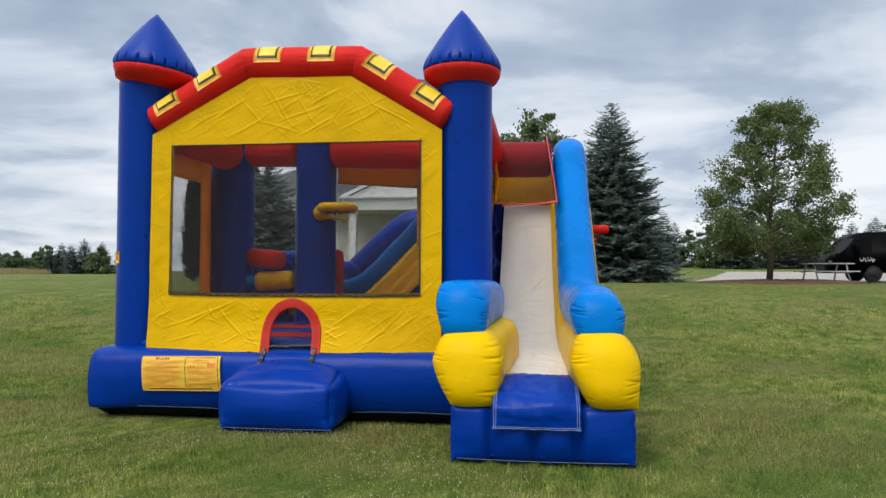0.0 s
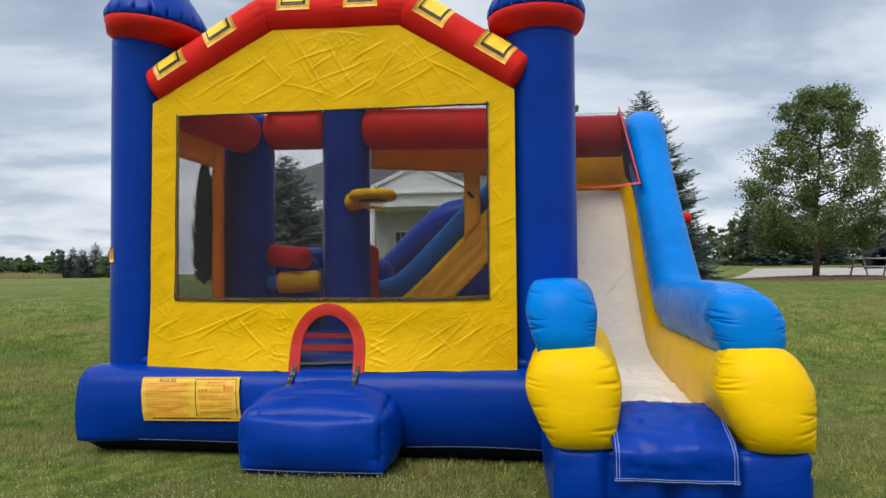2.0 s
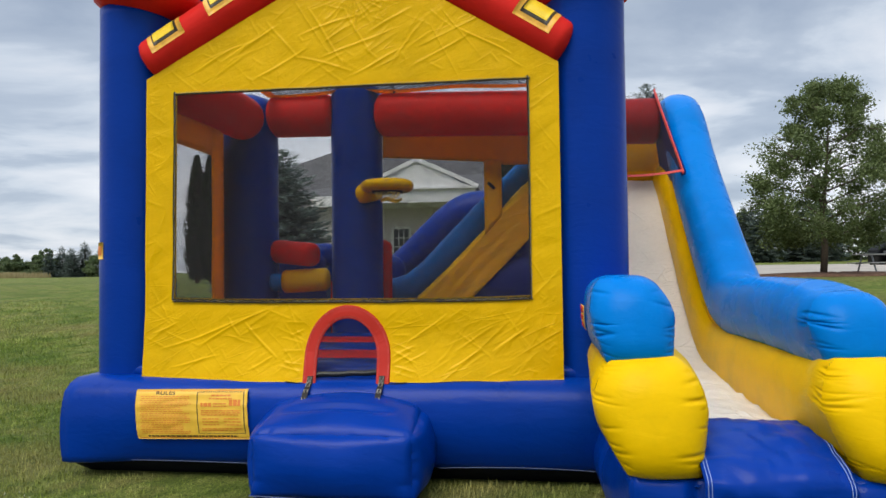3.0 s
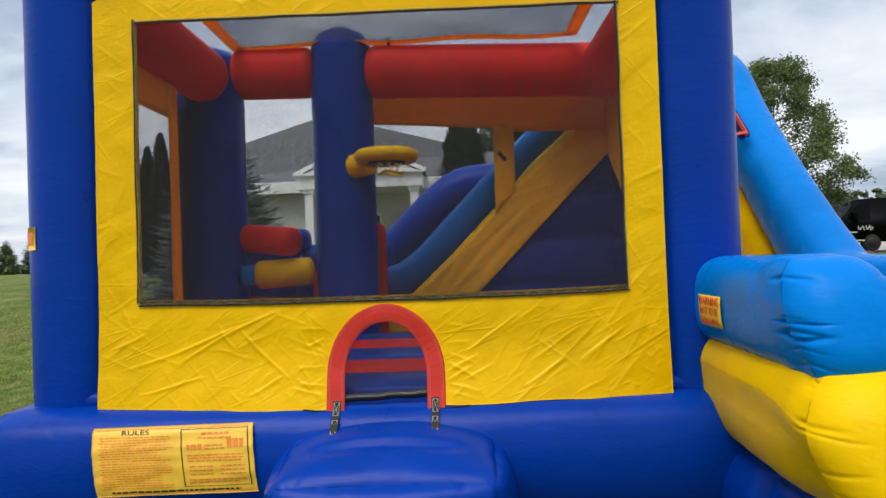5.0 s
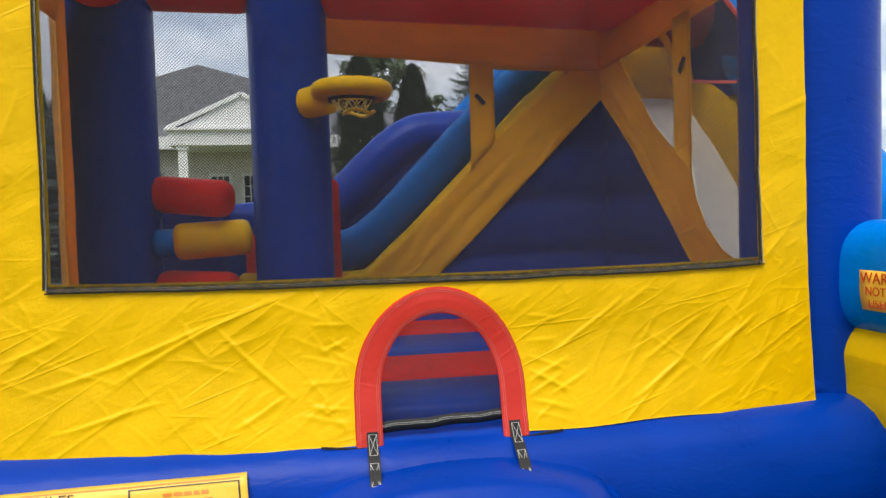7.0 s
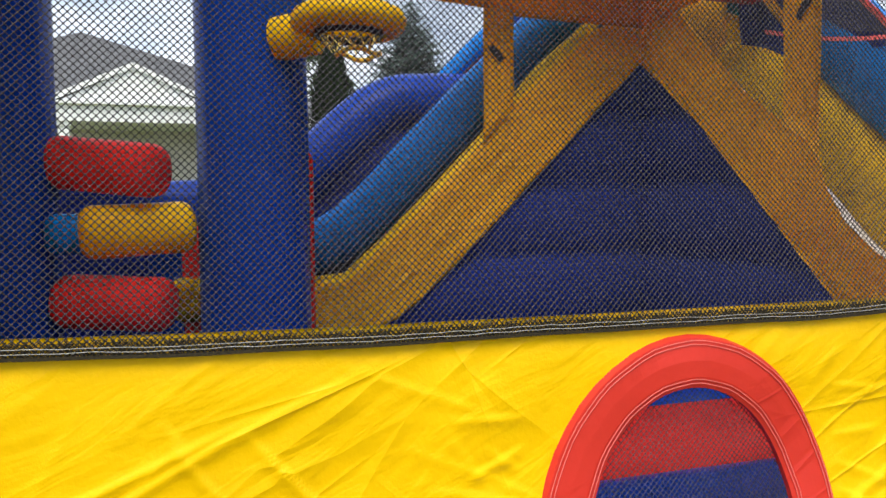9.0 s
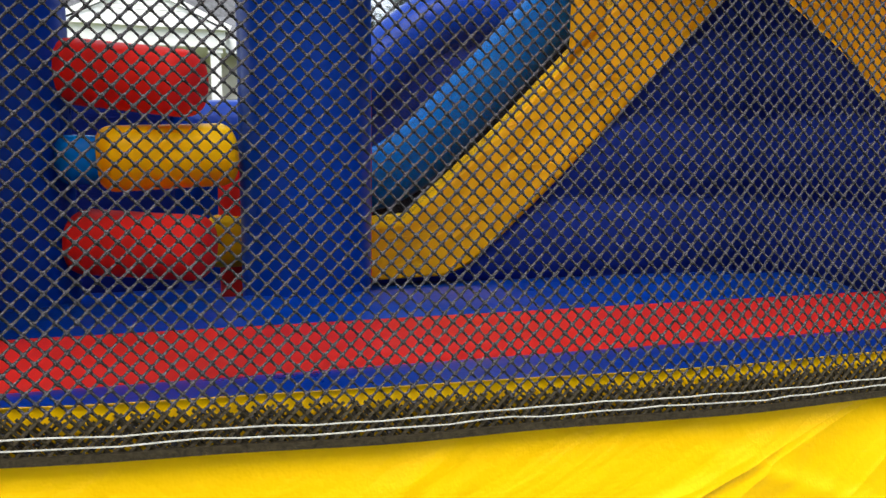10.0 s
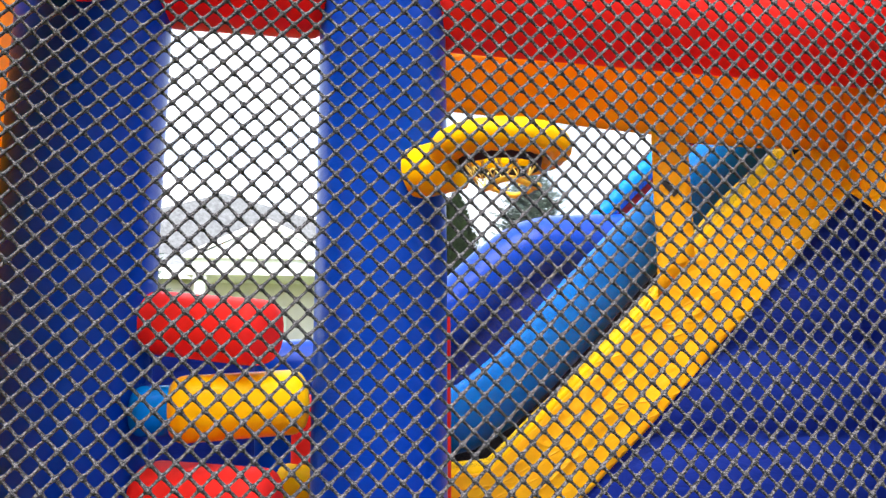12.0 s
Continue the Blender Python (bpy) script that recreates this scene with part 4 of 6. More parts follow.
bm = bmesh.new()
for u0, u1, v0, v1 in ((0.02, 0.975, 0.965, 0.975), (0.02, 0.975, 0.025, 0.035)):
    sheet(bm, u0, u1, lambda u: v0, lambda u: v1, lambda u, w: on_base(u, w, 0.0065), 40, 1)
part("board_border", bm, M_RULE, base, smooth=False)
rng = random.Random(4)
for i in range(21):
    v = 0.865 - i * 0.037
    bar("print_line", 0.045 + 0.012 * (i % 2), 0.51 - 0.10 * rng.random(), v, 0.013, M_RULE)
bar("print_line", 0.10, 0.90, 0.065, 0.03, M_SIGNT)
for u0, u1, v0, v1 in ((0.555, 0.562, 0.12, 0.95), (0.965, 0.972, 0.12, 0.95), (0.555, 0.972, 0.945, 0.952), (0.555, 0.972, 0.12, 0.127)):
    bm = bmesh.new()
    sheet(bm, u0, u1, lambda u: v0, lambda u: v1, lambda u, w: on_base(u, w, 0.0065), 20, 20)
    part("box_rule", bm, M_SIGNT, base, smooth=False)
for i, (u0, u1, v, h) in enumerate(((0.68, 0.86, 0.88, 0.03), (0.66, 0.87, 0.82, 0.022), (0.59, 0.69, 0.70, 0.07), (0.84, 0.94, 0.74, 0.12), (0.70, 0.82, 0.72, 0.02), (0.70, 0.82, 0.67, 0.02),
                                    (0.59, 0.94, 0.58, 0.018), (0.59, 0.94, 0.54, 0.018), (0.59, 0.92, 0.50, 0.018), (0.60, 0.75, 0.42, 0.018), (0.60, 0.75, 0.36, 0.018), (0.60, 0.75, 0.30, 0.018),
                                    (0.79, 0.94, 0.42, 0.018), (0.79, 0.94, 0.36, 0.018), (0.79, 0.94, 0.30, 0.018), (0.59, 0.94, 0.22, 0.018), (0.59, 0.90, 0.18, 0.018))):
    bar("print_line", u0, u1, v, h, M_RULE)
p = Vector(on_base(0.27, 0.925, 0.0068))
q = Vector(on_base(0.27, 0.86, 0.0068))
upv = (p - q).normalized()
lettering("board_heading", "RULES", 0.034, Matrix.Translation(p) @ Matrix((Vector((1, 0, 0)), upv, Vector((1, 0, 0)).cross(upv))).transposed().to_4x4(), M_SIGNT, base, "black printed heading", 1.6)

# inner red tubes under the roof
part("top_tube", tube([(-1.66, 2.78, 3.262), (-0.86, 2.78, 3.248)], 0.235, n=32, ends=(0.5, 0.5)), M_RED, house, "red inflated top tube")
part("top_tube", tube([(-0.42, 2.78, 3.235), (1.95, 2.82, 3.175)], 0.245, n=32, ends=(0.6, 0.2), step=0.2, rough=0.004), M_RED, house, "red inflated top tube")
part("top_tube", tube([(-1.80, 0.30, 3.17), (-1.84, 2.58, 3.19)], 0.24, n=32, ends=(0.2, 0.6), step=0.2, rough=0.004), M_RED, house, "red inflated top tube")
part("top_tube", tube([(1.80, 0.30, 3.12), (1.80, 2.9, 3.16)], 0.24, n=32, ends=(0.2, 0.4), step=0.2, rough=0.004), M_RED, house, "red inflated top tube")


# back wall right of the hoop column: golden bands, blue panels, netting
def zig(points):
    def f(u):
        if u <= points[0][0]:
            return points[0][1]
        for (a, za), (b, zb) in zip(points, points[1:]):
            if u <= b:
                return za + (zb - za) * (u - a) / (b - a)
        return points[-1][1]
    return f


BY = 3.10
back_low = zig(((-0.40, 0.76), (0.10, 0.775), (0.22, 0.82), (0.40, 0.96), (0.76, 1.30), (1.88, 2.44)))
back_high = zig(((-0.40, 1.02), (-0.10, 1.045), (0.33, 1.44), (0.77, 1.89), (1.0, 2.145), (1.60, 2.66), (1.88, 2.70)))
back_val = zig(((-0.40, 2.80), (0.80, 2.715), (1.0, 2.675), (1.88, 2.66)))


def on_back(x, z, out=0.0):
    ruck = 0.016 * abs(noise.noise(Vector(((x + z) * 1.1, (z - x) * 5.5, 2.0)))) + 0.006 * noise.noise(Vector(((x + z) * 3, (z - x) * 14, 6.0)))
    return (x, BY - out - ruck + 0.012 * noise.noise(Vector((x * 2, z * 2, 8))) - 0.018 * math.exp(-((x - 1.88) / 0.25) ** 2), z)


bm = bmesh.new()
sheet(bm, -0.40, 1.88, back_low, lambda u: max(back_high(u), back_low(u) + 0.02), on_back, 130, 26)
part("back_band", thicken(bm, 0.004), M_GOLD, house, "slanting golden yellow fabric band")
bm = bmesh.new()
sheet(bm, -0.40, 1.88, back_val, lambda u: 3.12, lambda u, v: on_back(u, v, 0.004), 40, 8)
part("back_valance", thicken(bm, 0.004), M_ORANGE, house, "golden yellow valance below the red tube")
bm = bmesh.new()
sheet(bm, 0.775, 0.975, lambda u: back_high(u) - 0.02, lambda u: 2.74, lambda u, v: on_back(u, v, 0.006), 4, 10)
post = part("back_strip", thicken(bm, 0.004), M_GOLD, house, "upright golden yellow fabric strip")
bm = bmesh.new()
ribbon(bm, [on_back(0.822 + 0.012 * i, 2.480 - 0.0135 * i, 0.014) for i in range(7)], (0, -1, 0), 0.04, 0.006)
part("strap_stub", bm, M_BLACK, post, "short black webbing tab", smooth=False)


def chambers(z):
    """Depth of the blue wall panels, pinched at their horizontal welds."""
    f = ((z - 0.72) / 0.455) % 1.0
    return 0.085 * math.sqrt(max(0.0, 1 - (2 * f - 1) ** 2))


# lower panels: the shade inside the house is part of their blue
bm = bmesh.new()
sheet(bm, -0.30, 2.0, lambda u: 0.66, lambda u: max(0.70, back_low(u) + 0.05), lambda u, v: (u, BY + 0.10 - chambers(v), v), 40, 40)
part("back_panel", thicken(bm, -0.02), M_NAVY_SHADED, house, "inflated lower back panel, blue darkened for the shade inside")
netting("back_net", house, lambda u, v: back_high(u) - 0.02 < v < back_val(u) + 0.02, lambda u, v, o: (u, BY + 0.018 + o, v),
        -0.40, 1.5, 1.0, 2.85, 0.0118, 0.0012, label="charcoal safety netting")

bm = bmesh.new()
sheet(bm, -0.40, 1.58, back_high, lambda u: back_high(u) + 0.065 + 0.05 * smooth01((u - 0.9) / 0.3), lambda u, v: (u, BY + 0.003 + 0.5 * (v - back_high(u)), v - 0.008), 60, 3)
part("band_lip", thicken(bm, 0.004), M_YELLOW, house, "bright yellow upper lip of the slanting band")

# right wall beside the slide
SX = 1.88
side_low = zig(((0.35, 0.72), (0.90, 0.74), (1.20, 0.80), (1.50, 1.08), (1.70, 1.27), (2.42, 1.93), (3.10, 2.45)))
side_high = zig(((0.35, 1.02), (0.95, 1.16), (1.04, 1.19), (1.23, 1.27), (1.41, 1.40), (1.53, 1.58), (1.58, 1.78), (1.83, 1.92), (2.07, 2.09), (2.30, 2.31), (2.69, 2.68), (3.10, 2.70)))
side_val = zig(((0.35, 2.70), (3.10, 2.66)))


def on_side(y, z, out=0.0):
    ruck = 0.016 * abs(noise.noise(Vector(((y + z) * 1.1, (z - y) * 5.5, 4.0)))) + 0.006 * noise.noise(Vector(((y + z) * 3, (z - y) * 14, 9.0)))
    return (SX - out - ruck + 0.012 * noise.noise(Vector((y * 2, z * 2, 3))), y, z)


bm = bmesh.new()
sheet(bm, 0.35, 3.10, side_low, lambda u: max(side_high(u), side_low(u) + 0.02), on_side, 130, 26)
part("side_band", thicken(bm, 0.004), M_GOLD, house, "slanting golden yellow fabric band")
bm = bmesh.new()
sheet(bm, 0.35, 3.10, side_val, lambda u: 3.12, lambda u, v: on_side(u, v, 0.004), 40, 8)
part("side_valance", thicken(bm, 0.004), M_ORANGE, house, "golden yellow valance below the red tube")
bm = bmesh.new()
sheet(bm, 1.56, 1.79, lambda u: side_high(u) - 0.02, lambda u: 2.74, lambda u, v: on_side(u, v, 0.006), 4, 10)
post = part("side_strip", thicken(bm, 0.004), M_GOLD, house, "upright golden yellow fabric strip")
bm = bmesh.new()
ribbon(bm, [on_side(1.62 + 0.012 * i, 2.455 - 0.0135 * i, 0.014) for i in range(7)], (-1, 0, 0), 0.04, 0.006)
part("strap_stub", bm, M_BLACK, post, "short black webbing tab", smooth=False)
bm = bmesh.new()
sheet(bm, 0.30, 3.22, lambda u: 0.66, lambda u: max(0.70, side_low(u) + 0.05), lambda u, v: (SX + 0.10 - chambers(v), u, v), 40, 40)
part("side_panel", thicken(bm, -0.02), M_NAVY_SHADED, house, "inflated lower side panel, blue darkened for the shade inside")
netting("side_net", house, lambda u, v: side_high(u) - 0.02 < v < side_val(u) + 0.02, lambda u, v, o: (SX + 0.012 + o, u, v),
        0.35, 2.75, 0.95, 2.75, 0.0118, 0.0012, label="charcoal safety netting")

# left wall
LX = -1.86


def on_left(y, z, out=0.0):
    return (LX + out - 0.34 * smooth01((y - 1.84) / 0.85) + 0.010 * noise.noise(Vector((y * 2, z * 2, 3))), y, z)


bm = bmesh.new()
sheet(bm, 0.30, 0.55, lambda u: 0.70, lambda u: 3.12, on_left, 3, 30)
sheet(bm, 0.55, 1.74, lambda u: 2.665, lambda u: 3.12, on_left, 14, 6)
sheet(bm, 0.55, 1.74, lambda u: 0.70, lambda u: 1.10, on_left, 14, 6)
sheet(bm, 1.74, 3.02, lambda u: 0.70, lambda u: 3.12, on_left, 14, 30)
part("left_panel", thicken(bm, 0.004), M_ORANGE, house, "golden yellow fabric side with netted window")
netting("left_net", house, lambda u, v: True, lambda u, v, o: (LX - 0.01 + o, u, v), 0.53, 1.76, 1.08, 2.69, 0.0118, 0.0012, label="charcoal safety netting")

# roof netting with golden border
RZ = 3.47


def on_roof(x, y, o=0.0):
    return (x, y, RZ + 0.16 * (1 - (x / 1.6) ** 2) * max(0.0, (2.66 - y) / 2.4) + 0.03 * math.sin(x * 5 + y * 2) * 0.4 + o)


netting("roof_net", house, lambda u, v: True, on_roof, -1.52, 1.46, 0.25, 2.60, 0.0095, 0.0014, label="dense charcoal roof netting")
bm = bmesh.new()
for u0, u1, a, b in ((-1.56, 1.50, 2.56, 2.68), (-1.62, -1.50, 0.25, 2.68), (1.43, 1.55, 0.25, 2.68)):
    sheet(bm, u0, u1, lambda u: a, lambda u: b, lambda u, v: on_roof(u, v, -0.006), 20 if u1 - u0 > 1 else 2, 20 if b - a > 1 else 2)
roofb = part("roof_border", thicken(bm, 0.004), M_ORANGE, house, "golden yellow border of the roof net")
bm = bmesh.new()
ribbon(bm, [(-0.17, 2.60, 3.50), (-0.165, 2.61, 3.45), (-0.16, 2.60, 3.42)], (0, -1, 0), 0.03, 0.005)
part("roof_tie", bm, M_BLACK, roofb, "black tie strap", smooth=False)

# basketball hoop on the column
bm = bmesh.new()
rings = []
hc = Vector((-0.192, 2.34, 2.378))
for i in range(48):
    th = 2 * math.pi * i / 48
    rad = Vector((math.cos(th), math.sin(th), 0))
    k = 0.064 * (1 + 0.07 * abs(math.sin(th * 8)))
    rings.append([hc + rad * (0.212 + k * math.cos(a)) + Vector((0, 0, 0.92 * k * math.sin(a))) for a in [2 * math.pi * j / 16 for j in range(16)]])
rings.append(rings[0])
loft(bm, rings, cap=False)
bmesh.ops.remove_doubles(bm, verts=bm.verts[:], dist=1e-5)
part("basketball_hoop", bm, M_YELLOW, house, "yellow inflated basketball hoop")
part("hoop_bracket", tube([(-0.52, 2.56, 2.325), (-0.33, 2.42, 2.345)], 0.108, n=24, ends=(0.2, 0.2)), M_YELLOW, house, "yellow inflated hoop bracket")
bm = bmesh.new()
for way in (1, -1):
    for i in range(12):
        pts = []
        for s in range(7):
            k = s / 6
            th = 2 * math.pi * (i / 12 + way * 0.09 * k)
            rr = 0.16 - 0.07 * k
            pts.append(hc + Vector((math.cos(th) * rr, math.sin(th) * rr, -0.03 - 0.11 * k)))
        ribbon(bm, pts, (0.3, -1, 0.1), 0.006, 0.004)
liner = bmesh.new()
loft(liner, [[hc + Vector((math.cos(a) * r, math.sin(a) * r, z)) for a in [2 * math.pi * j / 40 for j in range(40)]] for r, z in ((0.168, -0.02), (0.158, -0.075), (0.152, -0.075), (0.160, -0.02))], cap=False)
part("hoop_liner", liner, M_BLACK, house, "black mesh liner under the hoop")
M_TAN = plain("net_cord_tan", (0.60, 0.46, 0.10), 0.8)
part("hoop_net", bm, M_TAN, house, "loose tan cord net", smooth=False)
bm = bmesh.new()
rings = []
for i in range(37):
    th = 2 * math.pi * i / 36
    mid_p = hc + Vector((0.045 + 0.105 * math.cos(th), 0.095 * math.sin(th), -0.148 + 0.012 * math.sin(3 * th + 1)))
    rings.append([mid_p + Vector((math.cos(th) * 0.011 * math.cos(a), math.sin(th) * 0.011 * math.cos(a), 0.013 * math.sin(a))) for a in [2 * math.pi * j / 8 for j in range(8)]])
loft(bm, rings, cap=False)
part("net_hem", bm, M_BRICKY, house, "yellow webbing hem of the hoop net")


# obstacle passage behind the back opening
def bolster(a, b, r, m, label, seed, squash=0.86):
    return part("bolster", tube([a, b], r, r * squash, n=26, power=0.82, ends=(0.55, 0.55), step=0.05, rough=0.018, seed=seed), m, house, label)


bolster((-1.60, 2.80, 1.726), (-1.060, 2.55, 1.666), 0.152, M_RED, "red inflated bolster in the crawl opening", 1)
bolster((-1.460, 2.62, 1.376), (-0.925, 2.71, 1.402), 0.150, M_YELLOW, "yellow inflated bolster in the crawl opening", 2)
bolster((-1.575, 2.74, 1.048), (-1.03, 2.57, 1.022), 0.153, M_RED, "red inflated bolster in the crawl opening", 3)
bolster((-1.60, 2.62, 1.375), (-1.32, 2.68, 1.375), 0.112, M_SKY, "light blue inflated bolster behind the opening", 4)
bolster((-1.08, 2.98, 1.00), (-0.60, 2.98, 1.00), 0.14, M_YELLOW, "yellow inflated bolster behind the opening", 5)
part("crawl_wall", puffy((-2.05, 3.46, 0.02), (-1.25, 3.70, 1.70), 0.10, 10, 0.02, ()), M_NAVY_SHADED, house, "dark inner wall of the crawl passage")
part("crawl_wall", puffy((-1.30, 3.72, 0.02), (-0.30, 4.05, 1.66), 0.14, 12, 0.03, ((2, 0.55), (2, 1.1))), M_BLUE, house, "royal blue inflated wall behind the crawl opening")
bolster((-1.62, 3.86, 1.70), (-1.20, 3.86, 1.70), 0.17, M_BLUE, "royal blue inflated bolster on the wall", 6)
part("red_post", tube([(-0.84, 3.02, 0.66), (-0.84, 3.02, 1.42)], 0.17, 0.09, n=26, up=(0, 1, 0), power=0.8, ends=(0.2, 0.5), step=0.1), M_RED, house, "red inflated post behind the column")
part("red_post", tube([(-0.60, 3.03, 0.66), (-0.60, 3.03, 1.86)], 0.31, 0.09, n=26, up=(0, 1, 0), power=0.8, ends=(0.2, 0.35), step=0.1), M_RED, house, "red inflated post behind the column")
part("crawl_floor", puffy((-2.05, 3.0, 0.02), (0.2, 4.1, 0.66), 0.1, 10, 0.02), M_NAVY_SHADED, house, "dark blue crawl floor")

# climb behind the back wall, rising to the slide
part("climb_rail", tube([(-0.75, 3.42, 1.21), (-0.28, 3.42, 1.22), (0.02, 3.42, 1.36), (0.56, 3.42, 1.93), (0.96, 3.42, 2.32), (1.55, 3.42, 2.90), (2.0, 3.42, 3.15)], 0.17, 0.17, n=28, up=(0, 1, 0), step=0.07, rough=0.006, seams=0.16),
     M_SKY, house, "light blue inflated climb rail")
part("climb_rail", tube([(-1.0, 4.30, 1.30), (-0.55, 4.30, 1.40), (-0.30, 4.30, 1.61), (0.155, 4.30, 2.07), (0.42, 4.30, 2.27), (0.62, 4.30, 2.305), (1.35, 4.30, 2.33), (1.9, 4.30, 2.70), (2.3, 4.3, 3.0)], 0.22, 0.22, n=28, up=(0, 1, 0), step=0.07, rough=0.006),
     M_BLUE, house, "royal blue inflated outer climb rail")
bm = bmesh.new()
far_z = zig(((-1.0, 1.30), (-0.55, 1.36), (-0.30, 1.55), (0.42, 2.27), (0.65, 2.36), (1.25, 2.40), (1.9, 2.7), (3.0, 2.9)))
near_z = zig(((-0.9, 1.12), (-0.2, 1.14), (0.1, 1.38), (0.80, 2.08), (1.55, 2.82), (3.0, 3.1)))
climb_z = zig(((-0.8, 0.70), (-0.1, 0.78), (0.1, 0.95), (1.9, 2.42), (3.2, 2.42)))
sheet(bm, -0.8, 3.0, lambda u: 3.30, lambda u: 4.45, lambda u, v: (u, v, climb_z(u) - 0.02 * math.cos(u * 18)), 60, 6)
part("climb_ramp", thicken(bm, 0.06), M_DARK, house, "dark vinyl climbing ramp")
# outer side: shadow below the rail is put into the darker blue
bm = bmesh.new()
sheet(bm, -1.0, 2.9, lambda u: 0.02, far_z, lambda u, v: (u, 4.22 - 0.5 * chambers(v), v), 40, 30)
part("climb_side", thicken(bm, 0.02), M_NAVY_SHADED, house, "inflated outer side of the climb, blue darkened as its shaded face")
bm = bmesh.new()
sheet(bm, -0.9, 2.9, lambda u: 0.02, near_z, lambda u, v: (u, 3.46 + 0.5 * chambers(v), v), 40, 30)
part("climb_side", thicken(bm, 0.02), M_DARK, house, "dark vinyl inner side of the climb")

part("climb_rail", tube([(0.86, 4.38, 2.44), (1.40, 4.38, 2.98), (2.0, 4.38, 3.50)], 0.075, 0.075, n=20, up=(0, 1, 0), step=0.1, ends=(0.4, 0.4)), M_SKY, house, "slim light blue rail at the head of the climb")
bm = bmesh.new()
sheet(bm, 0.98, 2.0, lambda u: 2.50, lambda u: 2.54 + 0.93 * (u - 0.98), lambda u, v: (u, 4.40, v), 10, 8)
part("climb_cheek", thicken(bm, 0.01), M_DIMRED, house, "dark red fabric cheek at the head of the climb")
bm = bmesh.new()
ribbon(bm, [(0.98 + 0.1 * i, 4.385, 2.545) for i in range(11)], (0, -1, 0), 0.022, 0.006)
part("cheek_binding", bm, M_PINK, house, "coral edge binding", smooth=False)

# slide
lane = zig(((-1.15, 0.57), (0.1, 0.60), (1.1, 0.65), (1.45, 0.80), (2.02, 1.27), (3.28, 2.50), (3.5, 2.54), (4.3, 2.55)))


def lane_z(y):
    return sum(lane(y + d) for d in (-0.24, -0.12, 0, 0.12, 0.24)) / 5


bm = bmesh.new()
sheet(bm, 2.02, 2.80, lambda u: -1.08, lambda u: 4.2,
      lambda u, v: (u, v, lane_z(v) + 0.03 * (1 - ((u - 2.41) / 0.4) ** 2) * (1 if v < 2.9 else 0.3) + (0.022 * noise.noise(Vector((u * 2.4, v * 4.5, 0))) + 0.016 * noise.noise(Vector((u * 5, v * 13, 4)))) * (1.0 if v < 1.9 else 0.5) + 0.045 * noise.noise(Vector((0.3, v * 3.2, 9.0))) * smooth01((u - 2.62) / 0.15)), 24, 160)
part("slide_lane", thicken(bm, 0.03), M_WHITE, house, "off-white wrinkled slide lane")
PAD = resample([(0, -0.95, 0.635), (0, -1.18, 0.61), (0, -1.40, 0.545), (0, -1.545, 0.49), (0, -1.575, 0.40), (0, -1.565, 0.30)], 0.02)


def on_pad(x, v, lift=0.0):
    """The pad follows the landing's top and folds down over its front: v runs from the lane to the lower edge."""
    f = max(0.0, min(1.0, v)) * (len(PAD) - 1)
    i = min(len(PAD) - 2, int(f))
    p = PAD[i].lerp(PAD[i + 1], f - i)
    tan = (PAD[i + 1] - PAD[i]).normalized()
    nrm = Vector((0, tan.z, -tan.y))
    puff = 0.035 * (1 - ((x - 2.49) / 0.34) ** 2) * math.sin(math.pi * min(1, v * 1.15)) ** 0.5 if 0 < v < 0.87 else 0.0
    gather = 0.020 * abs(noise.noise(Vector(((x - 2.49) * 9 / (0.35 + v), 0.6, 3.0)))) * max(0.0, 1 - v / 0.55)
    crinkle = gather + 0.016 * noise.noise(Vector((x * 7, v * 9, 2))) + 0.009 * noise.noise(Vector((x * 22, v * 10, 6))) * (1 if v < 0.9 else 0.3)
    q = p + nrm * (puff + crinkle + lift)
    return (x, q.y, q.z)


bm = bmesh.new()
sheet(bm, 2.15, 2.83, lambda u: 0.0, lambda u: 1.0, on_pad, 30, 40)
pad = part("slide_pad", thicken(bm, 0.012), M_BLUE, house, "royal blue pad sewn over the slide end")
M_PALE = plain("pale_thread", (0.24, 0.32, 0.58), 0.7)
for k in (0.014, 0.030):
    for pts, nrm in (([on_pad(2.15 + k, 0.35 + 0.65 * i / 30, 0.004) for i in range(31)], (0, -0.6, 0.8)), ([on_pad(2.83 - k, 0.35 + 0.65 * i / 30, 0.004) for i in range(31)], (0, -0.6, 0.8)),
                     ([on_pad(2.15 + 0.68 * i / 24, 0.99 - k * 1.2, 0.004) for i in range(25)], (0, -1, 0.1))):
        bm = bmesh.new()
        ribbon(bm, pts, nrm, 0.0035, 0.002)
        part("stitching", bm, M_PALE, pad, "pale stitched seam", smooth=False)
part("slide_base", puffy((1.81, -1.46, 0.01), (3.25, 1.1, 0.46), 0.05, 40, 0.085, ((0, 2.14), (0, 2.47), (0, 2.80), (1, -0.6), (1, 0.2)), 0.0, 0.004, pucker=0.028, ears=0.02), M_BLUE, house, "royal blue inflated slide landing")
part("slide_base", puffy((1.98, 0.9, 0.01), (3.24, 4.4, 0.46), 0.10, 10, 0.02, ()), M_BLUE, house, "royal blue inflated slide landing")

# left slide wall, ending beside the column
part("slide_wall", pillow([(2.02, 0.55, 0.74), (1.97, -0.4, 0.745), (1.93, -1.42, 0.735)], 0.288, 0.30, 3, (0.58, 0.20), (0.32, 0.38), power=0.6, lean=0.26), M_YELLOW, house, "yellow inflated lower slide wall")
